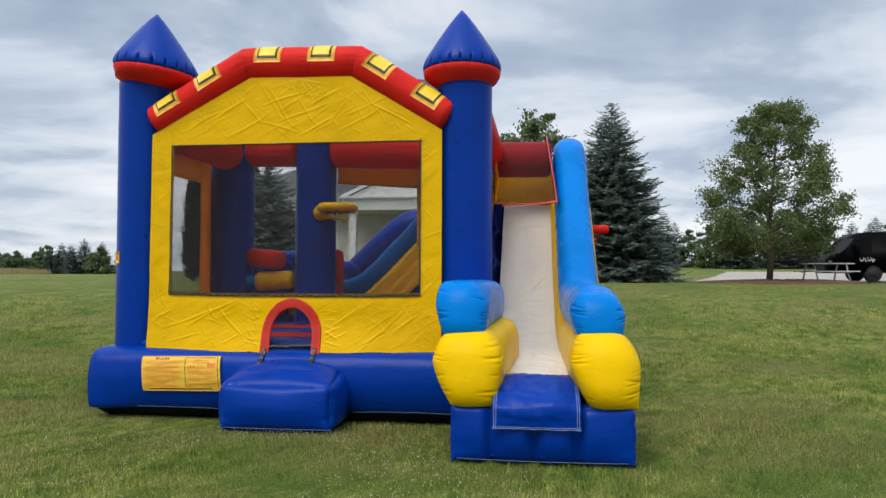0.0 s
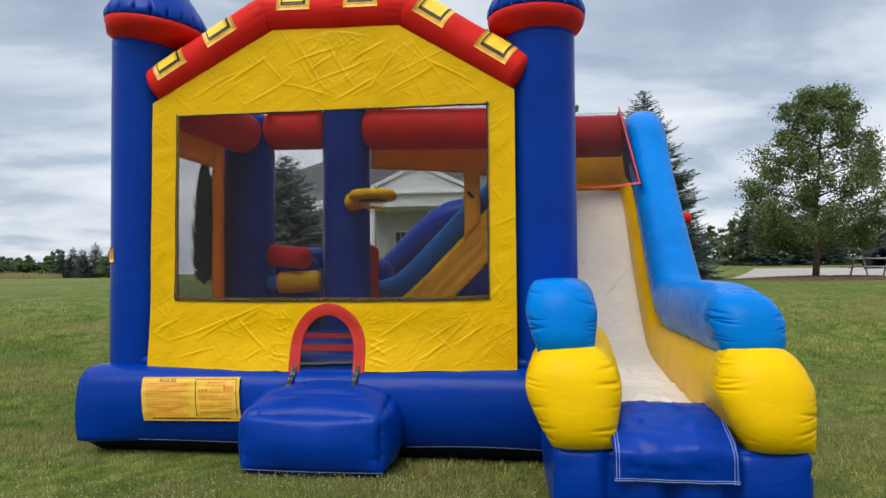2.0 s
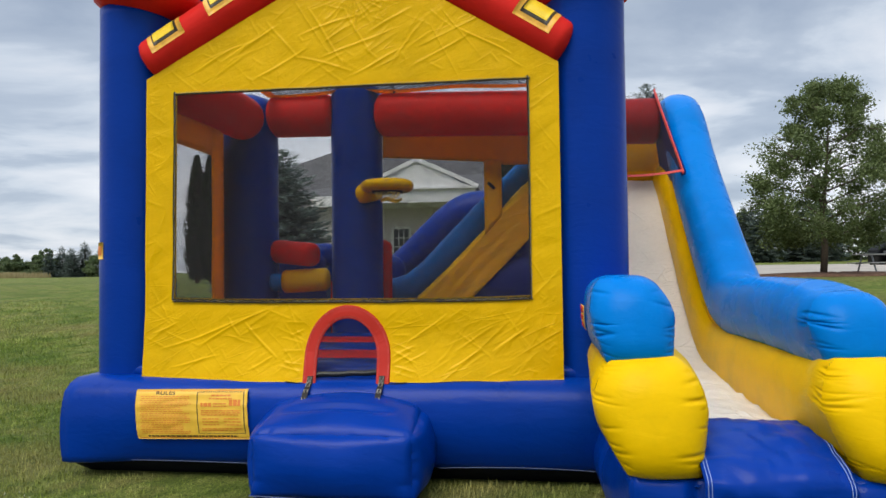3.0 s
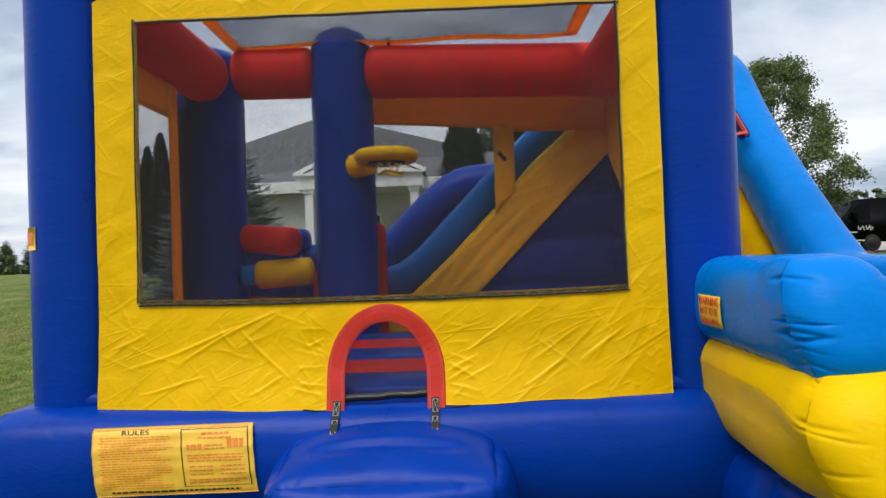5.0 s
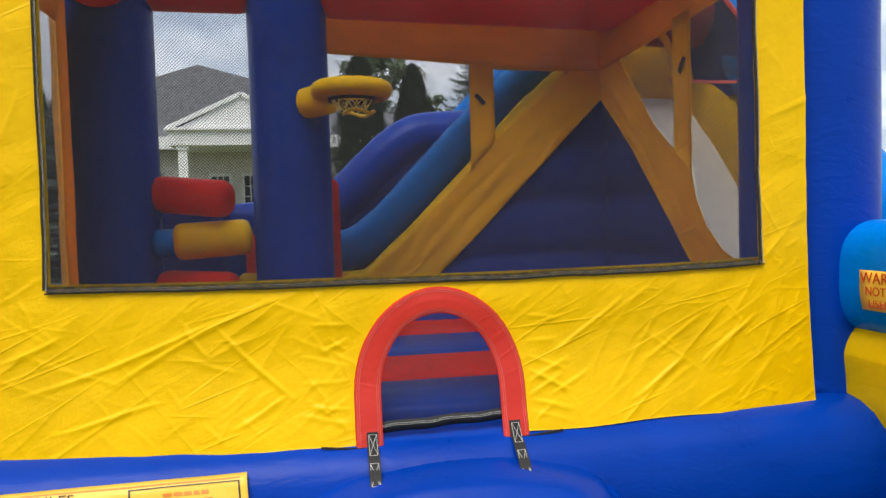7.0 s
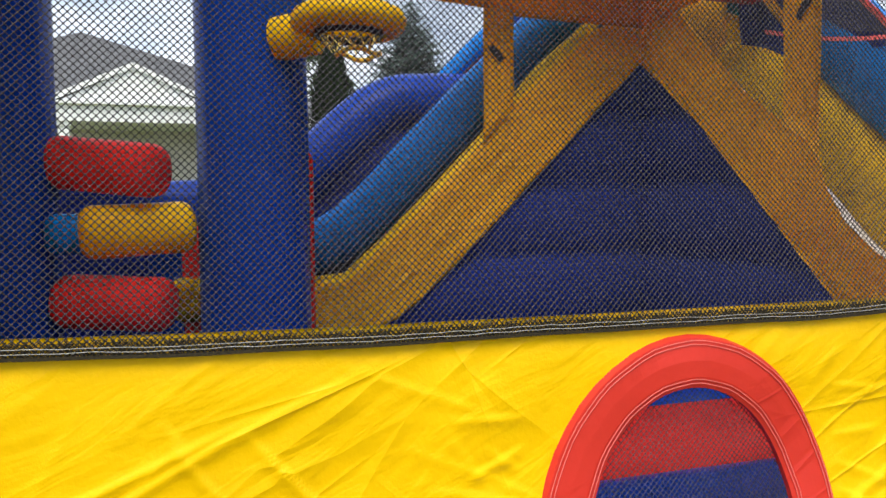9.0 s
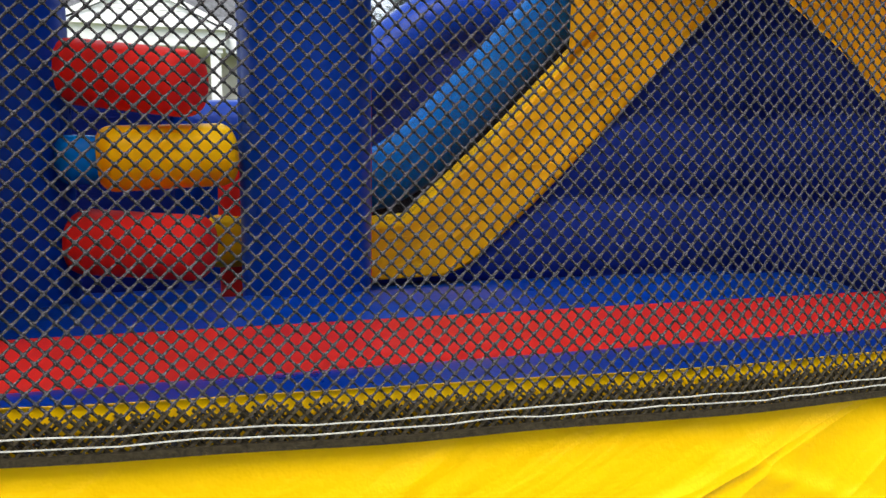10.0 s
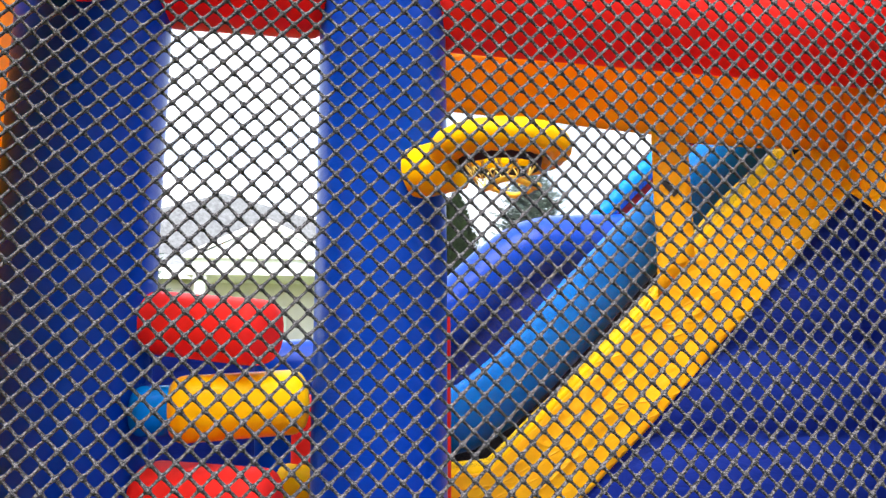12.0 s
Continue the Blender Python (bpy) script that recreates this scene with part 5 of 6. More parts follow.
wl = part("slide_wall", pillow([(1.93, 0.52, 1.19), (1.90, -0.4, 1.205), (1.87, -1.26, 1.20)], 0.222, 0.235, 4, (0.40, 0.12), (0.15, 0.50), 0.14, power=0.66), M_SKY, house, "light blue inflated upper slide wall")
# right slide wall, sweeping up to the platform
part("slide_wall", pillow([(2.95, 3.6, 2.45), (2.95, 3.05, 2.40), (2.95, 2.72, 2.12), (2.97, 1.42, 0.94), (3.0, 1.08, 0.75), (3.03, -0.3, 0.74), (3.03, -1.42, 0.735)], 0.275, 0.295, 5, (0.55, 0.12), (0.22, 0.42)),
     M_YELLOW, house, "yellow inflated lower slide wall")
part("slide_wall", pillow([(2.94, 3.9, 2.75), (2.94, 3.75, 3.10), (2.94, 3.25, 3.22), (2.94, 2.90, 3.04), (2.94, 2.45, 2.48), (2.95, 1.10, 1.28), (2.96, 0.80, 1.16), (2.98, 0.2, 1.17), (2.99, -0.6, 1.165), (2.99, -1.22, 1.14)], 0.222, 0.24, 6, (0.34, 0.15), (0.30, 0.45), 0.14, 0.84, slim=0.84),
     M_SKY, house, "light blue inflated upper slide wall")
# inner faces between rail and lane
bm = bmesh.new()
sheet(bm, 0.75, 4.2, lambda u: lane_z(u) - 0.1, lambda u: lane_z(u) + 0.42, lambda u, v: (2.765 + 0.05 * smooth01((1.6 - u) / 0.8) + 0.02 * noise.noise(Vector((u * 2, v * 2, 1))), u, v), 60, 6)
part("slide_inner", thicken(bm, 0.01), M_YELLOW, house, "yellow inner wall of the slide")
bm = bmesh.new()
sheet(bm, 1.90, 3.15, lambda u: 2.36 + 0.04 * (u - 1.9), zig(((1.90, 2.40), (2.76, 3.36), (3.15, 3.36))), lambda u, v: (2.765 - 0.13 * max(0, (v - 2.4)) + 0.002, u, v), 20, 14)
part("slide_cheek", thicken(bm, 0.01), M_NAVY_SHADED, house, "dark blue fabric cheek of the slide top")
# crossbar: canopy shade is painted in by the dimmer red
part("slide_crossbar", tube([(1.92, 2.90, 3.08), (2.70, 2.90, 3.07)], 0.245, n=30, ends=(0.2, 0.3), step=0.08), M_DIMRED, house, "red inflated crossbar over the slide top, darkened for shade and netting")
bm = bmesh.new()
sheet(bm, 1.88, 2.76, lambda u: 2.46, lambda u: 3.0, lambda u, v: (u, 3.36 + 0.01 * math.sin(u * 9), v), 12, 10)
part("slide_back", thicken(bm, 0.01), M_GOLD, house, "golden yellow fabric at the slide top")
bm = bmesh.new()
ribbon(bm, [Vector((2.625, 2.74, 3.37)).lerp(Vector((2.745, 1.885, 2.37)), i / 10) for i in range(11)], (-1, -0.2, 0), 0.035, 0.008)
part("cheek_binding", bm, M_PINK, house, "coral edge binding", smooth=False)
bm = bmesh.new()
ribbon(bm, [(2.745 - 0.065 * i, 1.89 + 0.012 * i, 2.395 - 0.03 * math.sin(math.pi * i / 12)) for i in range(13)], (0, -1, 0.2), 0.022, 0.008)
part("cheek_binding", bm, M_PINK, house, "coral edge binding", smooth=False)
bm = bmesh.new()
ribbon(bm, [Vector((1.95, 2.70, 3.34)).lerp(Vector((1.99, 1.89, 2.40)), i / 10) + Vector((0.012 * math.sin(i * 1.1), 0, 0)) for i in range(11)], (-0.7, -0.7, 0), 0.05, 0.006)
part("cheek_edge", bm, M_GOLD, house, "golden yellow edge of the slide canopy", smooth=False)


def on_canopy(u, v, o=0.0):
    return (u, 1.90 + 0.86 * v + o * 0.7, 2.40 + 0.93 * v - o * 0.7)


netting("slide_net", house, lambda u, v: True, on_canopy, 1.93, 2.72, 0.0, 1.0, 0.0118, 0.0012, label="charcoal netting over the slide top")
part("anchor_tube", tube([(3.12, 3.30, 2.12), (3.50, 3.29, 2.12)], 0.062, n=18, ends=(0.4, 0.5), step=0.04), M_RED, house, "short red tube at the slide's side")
part("anchor_tube", tube([(3.10, 3.30, 1.98), (3.33, 3.29, 1.97)], 0.035, n=14, ends=(0.4, 0.5), step=0.04), M_RED, house, "short red tube at the slide's side")

# warning label on the left slide wall
warn = bmesh.new()


def on_warn(u, v, lift):
    z = 1.090 + 0.155 * v
    s = min(1.0, abs(z - 1.20) / 0.235) ** 1.25
    return (1.892 - 0.218 * math.sqrt(1 - s * s) ** 0.8 - 0.010 - lift, -0.145 - 0.315 * u, z)


sheet(warn, 0, 1, lambda u: 0, lambda u: 1, lambda u, v: on_warn(u, v, 0.0), 6, 4)
part("warning_label", thicken(warn, 0.002), M_SIGN, wl, "yellow printed warning label")
for text, v, size in (("WARNING", 0.80, 0.062), ("NOT TO BE", 0.48, 0.048), ("USED WET", 0.17, 0.048)):
    m = Matrix.Translation(on_warn(0.5, v, 0.004)) @ Matrix((Vector((0, -1, 0)), Vector((0, 0, 1)), Vector((-1, 0, 0)))).transposed().to_4x4()
    lettering("label_text", text, size, m, plain("label_red_ink", (0.6, 0.04, 0.01), 0.5), wl, "red printed warning")
# small label on the left column
bm = bmesh.new()
sheet(bm, 198, 240, lambda u: 1.60, lambda u: 1.73, lambda u, v: (-1.792 + 0.291 * math.cos(radians(u)), 0.285 + 0.291 * math.sin(radians(u)), v), 6, 2)
part("column_label", thicken(bm, 0.0015), M_SIGN, house, "small orange printed label on the column")
bm = bmesh.new()
sheet(bm, 204, 236, lambda u: 1.63, lambda u: 1.70, lambda u, v: (-1.792 + 0.2935 * math.cos(radians(u)), 0.285 + 0.2935 * math.sin(radians(u)), v), 6, 2)
part("label_print", bm, M_RULE, house, "red print on the label")


# ---- ground ----
def ground_z(x, y):
    z = 1.13 * smooth01((y - 3.5) / 16.5)
    far = math.hypot(x, y)
    z += 1.35 * smooth01((y - 22) / 75) * smooth01((x + 2) / 12)
    z += 0.8 * smooth01((far - 130) / 200)
    z += 0.02 * noise.noise(Vector((x * 0.35, y * 0.35, 0))) * smooth01((far - 3) / 6)
    return z


def turf(n):
    """Colour of the lawn: worn yellow patches, mowing lines and clumps of darker green."""
    v = n.coords()
    big, mid, low = n.noise(v, 0.30, 4, 0.6), n.noise(v, 1.5, 5, 0.65), n.noise(n.coords((1, 0.45, 1), (0, 0, 0.4)), 5.5, 5, 0.7)
    col = n.ramp(low, ((0.38, (0.076, 0.116, 0.016)), (0.5, (0.153, 0.206, 0.034)), (0.62, (0.280, 0.318, 0.078))))
    col = n.mix(n.math("MINIMUM", n.math("MULTIPLY", n.math("MAXIMUM", n.math("SUBTRACT", mid, 0.49), 0.0), 6.0), 0.68), col, (0.315, 0.288, 0.094))
    col = n.mix(n.math("MINIMUM", n.math("MULTIPLY", n.math("MAXIMUM", n.math("SUBTRACT", big, 0.48), 0.0), 5.0), 0.65), col, (0.085, 0.145, 0.020))
    worn = n.noise(n.coords((0.55, 1, 1), (0, 0, -0.3)), 0.55, 3, 0.55)
    col = n.mix(n.math("MINIMUM", n.math("MULTIPLY", n.math("MAXIMUM", n.math("SUBTRACT", worn, 0.50), 0.0), 5.0), 0.55), col, (0.225, 0.190, 0.072))
    lines = n.add("ShaderNodeTexWave")
    lines.inputs["Scale"].default_value, lines.inputs["Distortion"].default_value = 0.30, 1.6
    lines.inputs["Detail Scale"].default_value = 0.6
    n.link(n.coords((1, 0.55, 1), (0, 0, 0.75)), lines.inputs["Vector"])
    return n.mix(n.math("MULTIPLY", lines.outputs["Fac"], 0.28), col, (0.22, 0.245, 0.06))


def grass_material(name):
    n = Nodes(name)
    col = turf(n)
    fine = n.noise(n.coords((1, 0.6, 1)), 46, 4, 0.7)
    col = n.mix(n.math("MULTIPLY", n.math("MAXIMUM", n.math("SUBTRACT", fine, 0.42), 0.0), 3.4), col, (0.030, 0.052, 0.010))
    n.bump(fine, 0.9, 0.05)
    return n.set(col, 0.85, 0, 0.15)


def blade_material(name):
    n = Nodes(name)
    g = n.add("ShaderNodeNewGeometry")
    col = turf(n)
    col = n.mix(1.0, col, n.ramp(g.outputs["Random Per Island"], ((0.0, (0.78, 0.82, 0.74)), (0.5, (1.3, 1.3, 1.22)), (1.0, (1.85, 1.78, 1.95)))), "MULTIPLY")
    n.set(col, 0.7, 0, 0.2)
    n.see_through(col, 0.25)
    return n.mat


M_GRASS = grass_material("mown_grass")


def axis_marks(near, far, step, grow):
    out, p, s = [0.0], 0.0, step
    while p < far:
        p += s
        out.append(p)
        if p > near:
            s *= grow
    return out


half = axis_marks(26, 900, 0.8, 1.16)
xs = sorted({-h for h in half} | set(half))
verts = [(x, y, ground_z(x, y)) for y in xs for x in xs]
nx = len(xs)
faces = [(j * nx + i, j * nx + i + 1, (j + 1) * nx + i + 1, (j + 1) * nx + i) for j in range(nx - 1) for i in range(nx - 1)]
tagged(raw("ground", verts, faces, M_GRASS, smooth=True), "mown green lawn with dry patches, rising gently", "lawn", kind="structure")

# standing blades where the lawn is near
rs = np.random.RandomState(7)
N = 500000
by = -2.8 + 17.0 * rs.uniform(0, 1, N) ** 1.9
side = 8.0 + 0.55 * (by + 2.8)
bx = 0.6 + rs.uniform(-1, 1, N) * side
inside = ((bx > -2.0) & (bx < 3.2) & (by > -0.1)) | ((bx > 1.85) & (bx < 3.2) & (by > -1.4)) | ((bx > -0.5) & (bx < 0.6) & (by > -0.6))
inside |= rs.uniform(0, 1, N) > np.minimum((by + 2.85) / 0.9, np.minimum((side - np.abs(bx - 0.6)) / 3.0, (14.2 - by) / 7.0))
bx, by = bx[~inside], by[~inside]
N = len(bx)
gz = np.array([ground_z(float(a), float(b)) for a, b in zip(bx, by)])
hgt = rs.uniform(0.015, 0.050, N) * (1 + 0.06 * np.maximum(0, by)) * (0.8 + 0.4 * np.sin(bx * 1.7) * np.cos(by * 1.3))
ang, lean = rs.uniform(0, 6.283, N), rs.uniform(0.2, 1.0, N)
wid = rs.uniform(0.002, 0.0045, N) * (1 + 0.12 * np.maximum(0, by + 1))
tri = np.empty((N, 3, 3))
dx, dy = np.cos(ang), np.sin(ang)
tri[:, 0] = np.stack([bx - dy * wid, by + dx * wid, gz - 0.004], 1)
tri[:, 1] = np.stack([bx + dy * wid, by - dx * wid, gz - 0.004], 1)
tri[:, 2] = np.stack([bx + dx * hgt * lean, by + dy * hgt * lean, gz + hgt], 1)
M_BLADE = blade_material("grass_blades")
tagged(soup("grass", tri.reshape(-1, 3), 3, M_BLADE), "short mown grass blades on the lawn", "grass", kind="stuff")
N = 2400
cx, cy = rs.normal(0.3, 2.2, N), rs.uniform(-3.8, -0.6, N)
keep = (np.sin(cx * 2.1 + 1) * np.cos(cy * 1.7) > -0.1) & ~((cx > 1.7) & (cy > -1.7))
cx, cy = cx[keep], cy[keep]
heads = []
for x, y in zip(cx, cy):
    z, r = ground_z(x, y) + 0.030, 0.0042
    c = [(x - r, y, z), (x, y - r, z), (x + r, y, z), (x, y + r, z)]
    t, b = (x, y, z + 0.008), (x, y, z - 0.006)
    for i in range(4):
        heads += [c[i], c[(i + 1) % 4], t, c[(i + 1) % 4], c[i], b]
tagged(soup("clover", np.array(heads), 3, plain("clover_white", (0.46, 0.46, 0.34), 0.8)), "small white clover heads in the grass", "clover", kind="stuff")

# parking lot beyond the crest, and grass past it
M_LOT = plain("pale_asphalt", (0.36, 0.325, 0.28), 0.9, 0, 0.16, 0.6, 0.1)
verts, faces = [], []
gx, gy = [8.6 + 3.0 * i for i in range(20)], [23.4 + 2.0 * i for i in range(15)]
for y in gy:
    for x in gx:
        verts.append((x + 0.3 * (y - 23.4), y, ground_z(x + 0.3 * (y - 23.4), y) + 0.03))
nx = len(gx)
faces = [(j * nx + i, j * nx + i + 1, (j + 1) * nx + i + 1, (j + 1) * nx + i) for j in range(len(gy) - 1) for i in range(nx - 1)]
tagged(raw("parking_lot", verts, faces, M_LOT, smooth=True), "pale worn asphalt parking lot", "parking lot", kind="structure")
M_MULCH = plain("brown_mulch", (0.12, 0.065, 0.04), 0.95, 0, 0.5, 9, 0.8)
bm = bmesh.new()
tx, ty = 11.2, 21.8
loft(bm, [[(tx + 0.4 + r * 1.5 * math.cos(a), ty + r * math.sin(a), ground_z(tx + r * math.cos(a), ty + r * math.sin(a)) + h + 0.015 * math.sin(a * 9)) for a in [2 * math.pi * i / 36 for i in range(36)]]
          for r, h in ((2.1, -0.02), (1.9, 0.06), (1.2, 0.11), (0.4, 0.14))])
tagged(finish(bm, "mulch_bed", M_MULCH), "brown mulch ring round the shade tree", "mulch bed")


# ---- trees ----
M_BARK = plain("grey_brown_bark", (0.10, 0.075, 0.055), 0.9, 0, 0.35, 14, 0.8)
M_SPRUCE = foliage("spruce_needles", (0.090, 0.122, 0.106), (0.25, 0.31, 0.28))
M_ARBOR = foliage("arborvitae_sprays", (0.014, 0.026, 0.012), (0.050, 0.075, 0.030))
M_LEAF = foliage("broad_leaves", (0.075, 0.105, 0.040), (0.20, 0.25, 0.098))
M_FARLEAF = foliage("far_leaves", (0.07, 0.11, 0.05), (0.19, 0.24, 0.11))


def limb(bm, a, b, r0, r1, n=8):
    a, b = Vector(a), Vector(b)
    tan = (b - a).normalized()
    s = tan.cross(Vector((0.3, 0.9, 0.1))).normalized()
    t = tan.cross(s)
    mid = (a + b) / 2 + noise.noise_vector(a * 3) * (b - a).length * 0.06
    rings = []
    for k, p in ((0, a), (0.5, mid), (1, b)):
        r = r0 + (r1 - r0) * k
        rings.append([p + s * (r * math.cos(2 * math.pi * j / n)) + t * (r * math.sin(2 * math.pi * j / n)) for j in range(n)])
    loft(bm, rings)


def spruce(name, x, y, height, radius, seed, label, levels=34, per=15, skirt=0.04, group="", z=None, fat=1.0):
    """A spruce: tapered trunk, whorls of drooping boughs made of small needle sprays."""
    rng = np.random.RandomState(seed)
    g = ground_z(x, y) if z is None else z
    tree = thing(name, label, "tree", (x, y, g), group)
    bm = bmesh.new()
    limb(bm, (0, 0, -0.1), (0, 0, height * 0.97), 0.028 * height, 0.01)
    part("trunk", bm, M_BARK, tree)
    tris = []
    for i in range(levels):
        k = skirt + (1 - skirt) * (i / (levels - 1)) ** 0.92
        h = height * k
        r = radius * (1 - k) ** 0.66 * (0.85 + 0.3 * rng.rand()) + 0.05
        num = max(5, int(per * (1 - k) + 5))
        for j in range(num):
            a = 2 * math.pi * (j + rng.rand()) / num
            length = r * rng.uniform(0.72, 1.12)
            tilt = rng.uniform(-0.30, 0.05) + 0.5 * k
            sprays = max(5, int(length * 17))
            ca, sa = math.cos(a), math.sin(a)
            for s in range(sprays):
                f = (s + 0.6) / sprays
                d = length * f
                droop = -0.26 * length * f * f + 0.24 * length * f ** 4
                p = np.array([ca * d, sa * d, h + tilt * d + droop])
                w = (0.10 + 0.26 * length * (1 - f) ** 0.7 * f ** 0.4) * rng.uniform(0.7, 1.3)
                for side in (-1, 1):
                    ang = a + side * rng.uniform(0.35, 1.15)
                    tip = p + np.array([math.cos(ang) * w, math.sin(ang) * w, rng.uniform(-0.35, 0.12) * w + 0.03])
                    across = np.array([-math.sin(ang), math.cos(ang), rng.uniform(-0.8, 0.8)]) * w * 0.20 * fat
                    tris += [p - across * 0.6, p + across, tip]
    soup("crown", np.array(tris), 3, M_SPRUCE, tree, "blue-green needled boughs")
    return tree


def arborvitae(name, x, y, height, radius, seed, label, count=9000, group=""):
    rng = np.random.RandomState(seed)
    tree = thing(name, label, "tree", (x, y, ground_z(x, y)), group)
    bm = bmesh.new()
    limb(bm, (0, 0, -0.1), (0, 0, height * 0.9), 0.09, 0.015)
    part("trunk", bm, M_BARK, tree)
    k = rng.rand(count) ** 0.85
    a = rng.uniform(0, 2 * math.pi, count)
    lump = 1 + 0.14 * np.sin(a * 5 + k * 9 + seed) + 0.10 * np.sin(a * 3 - k * 23)
    r = radius * np.minimum(1.0, 0.55 + 3 * k) * (1 - k ** 3.2) ** 0.8 * lump * rng.uniform(0.72, 1.05, count)
    p = np.stack([r * np.cos(a), r * np.sin(a), 0.1 + k * (height - 0.15)], 1)
    size = rng.uniform(0.08, 0.19, count)[:, None]
    outw = np.stack([np.cos(a) * 0.45, np.sin(a) * 0.45, np.full(count, 0.9)], 1)
    side = np.stack([-np.sin(a), np.cos(a), rng.uniform(-0.3, 0.3, count)], 1)
    tri = np.stack([p - side * size * 0.35, p + side * size * 0.35, p + outw * size], 1)
    soup("crown", tri.reshape(-1, 3), 3, M_ARBOR, tree, "dense dark green sprays")
    return tree


def crown_reach(k):
    """Half width of a broadleaf crown from its foot (0) to its top (1)."""
    for (a, ra), (b, rb) in zip(CROWN, CROWN[1:]):
        if k <= b:
            return ra + (rb - ra) * (k - a) / (b - a)
    return 0.1


CROWN = ((0.0, 0.50), (0.10, 0.88), (0.25, 1.0), (0.45, 0.86), (0.65, 0.70), (0.85, 0.54), (1.0, 0.20))


def leafy(name, x, y, height, spread, clear, seed, label, clusters=120, leaves=150, leaf=0.075, material=None, group="", lean=0.0, lobes=9, rise=0.0, clumps=40, lump=(0.18, 0.30)):
    """A broadleaf tree: trunk, forked limbs, leaf clusters grouped in lobes with gaps between."""
    rng = np.random.RandomState(seed)
    tree = thing(name, label, "tree", (x, y, ground_z(x, y)), group)
    bm = bmesh.new()
    fork = clear + 0.12 * height
    limb(bm, (0, 0, -0.15), (0.02, 0, fork), 0.018 * height, 0.014 * height, 12)
    limb(bm, (0.02, 0, fork), (lean, 0.1, height * 0.86), 0.014 * height, 0.012)
    for i in range(lobes):
        a = 2.4 * i + rng.uniform(-0.4, 0.4)
        k = (i + 0.5) / lobes
        h = clear + (height - clear) * (0.06 + 0.82 * k)
        reach = spread * crown_reach(k) * 0.7
        start = (lean * 0.4 * k, 0, max(clear * 0.9, h - 0.35 * reach))
        tip = (lean * k + math.cos(a) * reach, math.sin(a) * reach, h)
        limb(bm, start, tip, 0.008 * height * (1 - 0.6 * k), 0.012)
        for j in range(3):
            b = a + rng.uniform(-1.2, 1.2)
            limb(bm, tip, (tip[0] + math.cos(b) * spread * 0.2, tip[1] + math.sin(b) * spread * 0.2, h + rng.uniform(-0.03, 0.08) * height), 0.018, 0.006, 6)
    part("trunk", bm, M_BARK, tree, "grey-brown trunk and limbs")
    out = []
    lobe_list = []
    for i in range(clumps):
        k, a = ((i + 0.5) / clumps) ** 1.3, 2.4 * i + rng.uniform(-0.5, 0.5)
        r = spread * crown_reach(k) * rng.uniform(0.45, 0.98)
        o = np.array([lean * k + math.cos(a) * r, math.sin(a) * r, clear + (height - clear) * k])
        if o[2] > clear + rise * max(0.0, o[0] - 0.5):
            lobe_list.append((o, spread * rng.uniform(*lump) * (1.1 - 0.35 * k)))
    for c in range(clusters):
        centre, size = lobe_list[rng.randint(len(lobe_list))]
        d = rng.normal(size=3)
        d *= size * rng.uniform(0.35, 1.0) / np.linalg.norm(d)
        o = centre + d * np.array([1, 1, 0.85])
        o[2] = max(o[2], clear * 0.9)
        rad = size * 0.32
        q = o + rng.normal(size=(leaves, 3)) * rad * np.array([1, 1, 0.7])
        nrm = rng.normal(size=(leaves, 3)) + np.array([0, 0, 0.9])
        nrm /= np.linalg.norm(nrm, axis=1)[:, None]
        u = np.cross(nrm, rng.normal(size=(leaves, 3)))
        u /= np.linalg.norm(u, axis=1)[:, None]
        v = np.cross(nrm, u)
        s = leaf * rng.uniform(0.6, 1.25, leaves)[:, None]
        out.append(np.stack([q - u * s, q - v * s * 0.55, q + u * s, q + v * s * 0.55], 1).reshape(-1, 3))
    soup("crown", np.concatenate(out), 4, material or M_LEAF, tree, "uneven green leafy crown")
    return tree


leafy("shade_tree", 11.2, 21.8, 6.75, 2.95, 1.25, 3, "broad green shade tree with short trunk in mulch", 1400, 36, 0.056, lean=0.36, lobes=24, rise=0.12, clumps=135, lump=(0.11, 0.20))
spruce("spruce_tree", 5.45, 22.8, 7.25, 2.65, 5, "tall blue-green spruce beyond the lawn", 64, 34)
spruce("spruce_tree", -4.6, 11.3, 3.85, 1.75, 8, "young blue-green spruce before the building", 46, 32)
arborvitae("arborvitae", 0.55, 17.4, 5.0, 0.78, 1, "tall dark arborvitae beside the building", group="arborvitae screen")
arborvitae("arborvitae", 2.05, 17.7, 4.7, 0.66, 2, "tall dark arborvitae beside the building", group="arborvitae screen")
first = arborvitae("arborvitae", -11.75, 21.4, 4.9, 0.42, 4, "tall slim arborvitae in a row at the building's end", 6000, group="arborvitae row")
for i, s in enumerate((1.0, 0.94, 1.03, 0.97, 1.0, 0.95)):
    copy_thing(first, pose(-11.2 + 0.52 * i, 21.4 + 0.1 * (i % 2), ground_z(-11.2 + 0.52 * i, 21.4), 0, 0, 70 * i + 20) @ Matrix.Scale(s, 4))
leafy("broadleaf_tree", 2.5, 34.0, 9.2, 3.3, 2.0, 12, "distant broadleaf tree behind the slide", 200, 60, 0.13, M_FARLEAF)

# distant trees past the lot
far_spruce = spruce("far_spruce", 21.0, 62.0, 6.2, 2.3, 21, "distant dark spruce past the parking lot", 24, 11, group="trees past the lot", fat=2.6)
far_leafy = leafy("far_broadleaf", 26.5, 66.0, 5.6, 3.2, 0.15, 22, "distant broadleaf tree past the parking lot", 84, 32, 0.28, M_FARLEAF, "trees past the lot")
rng = random.Random(3)
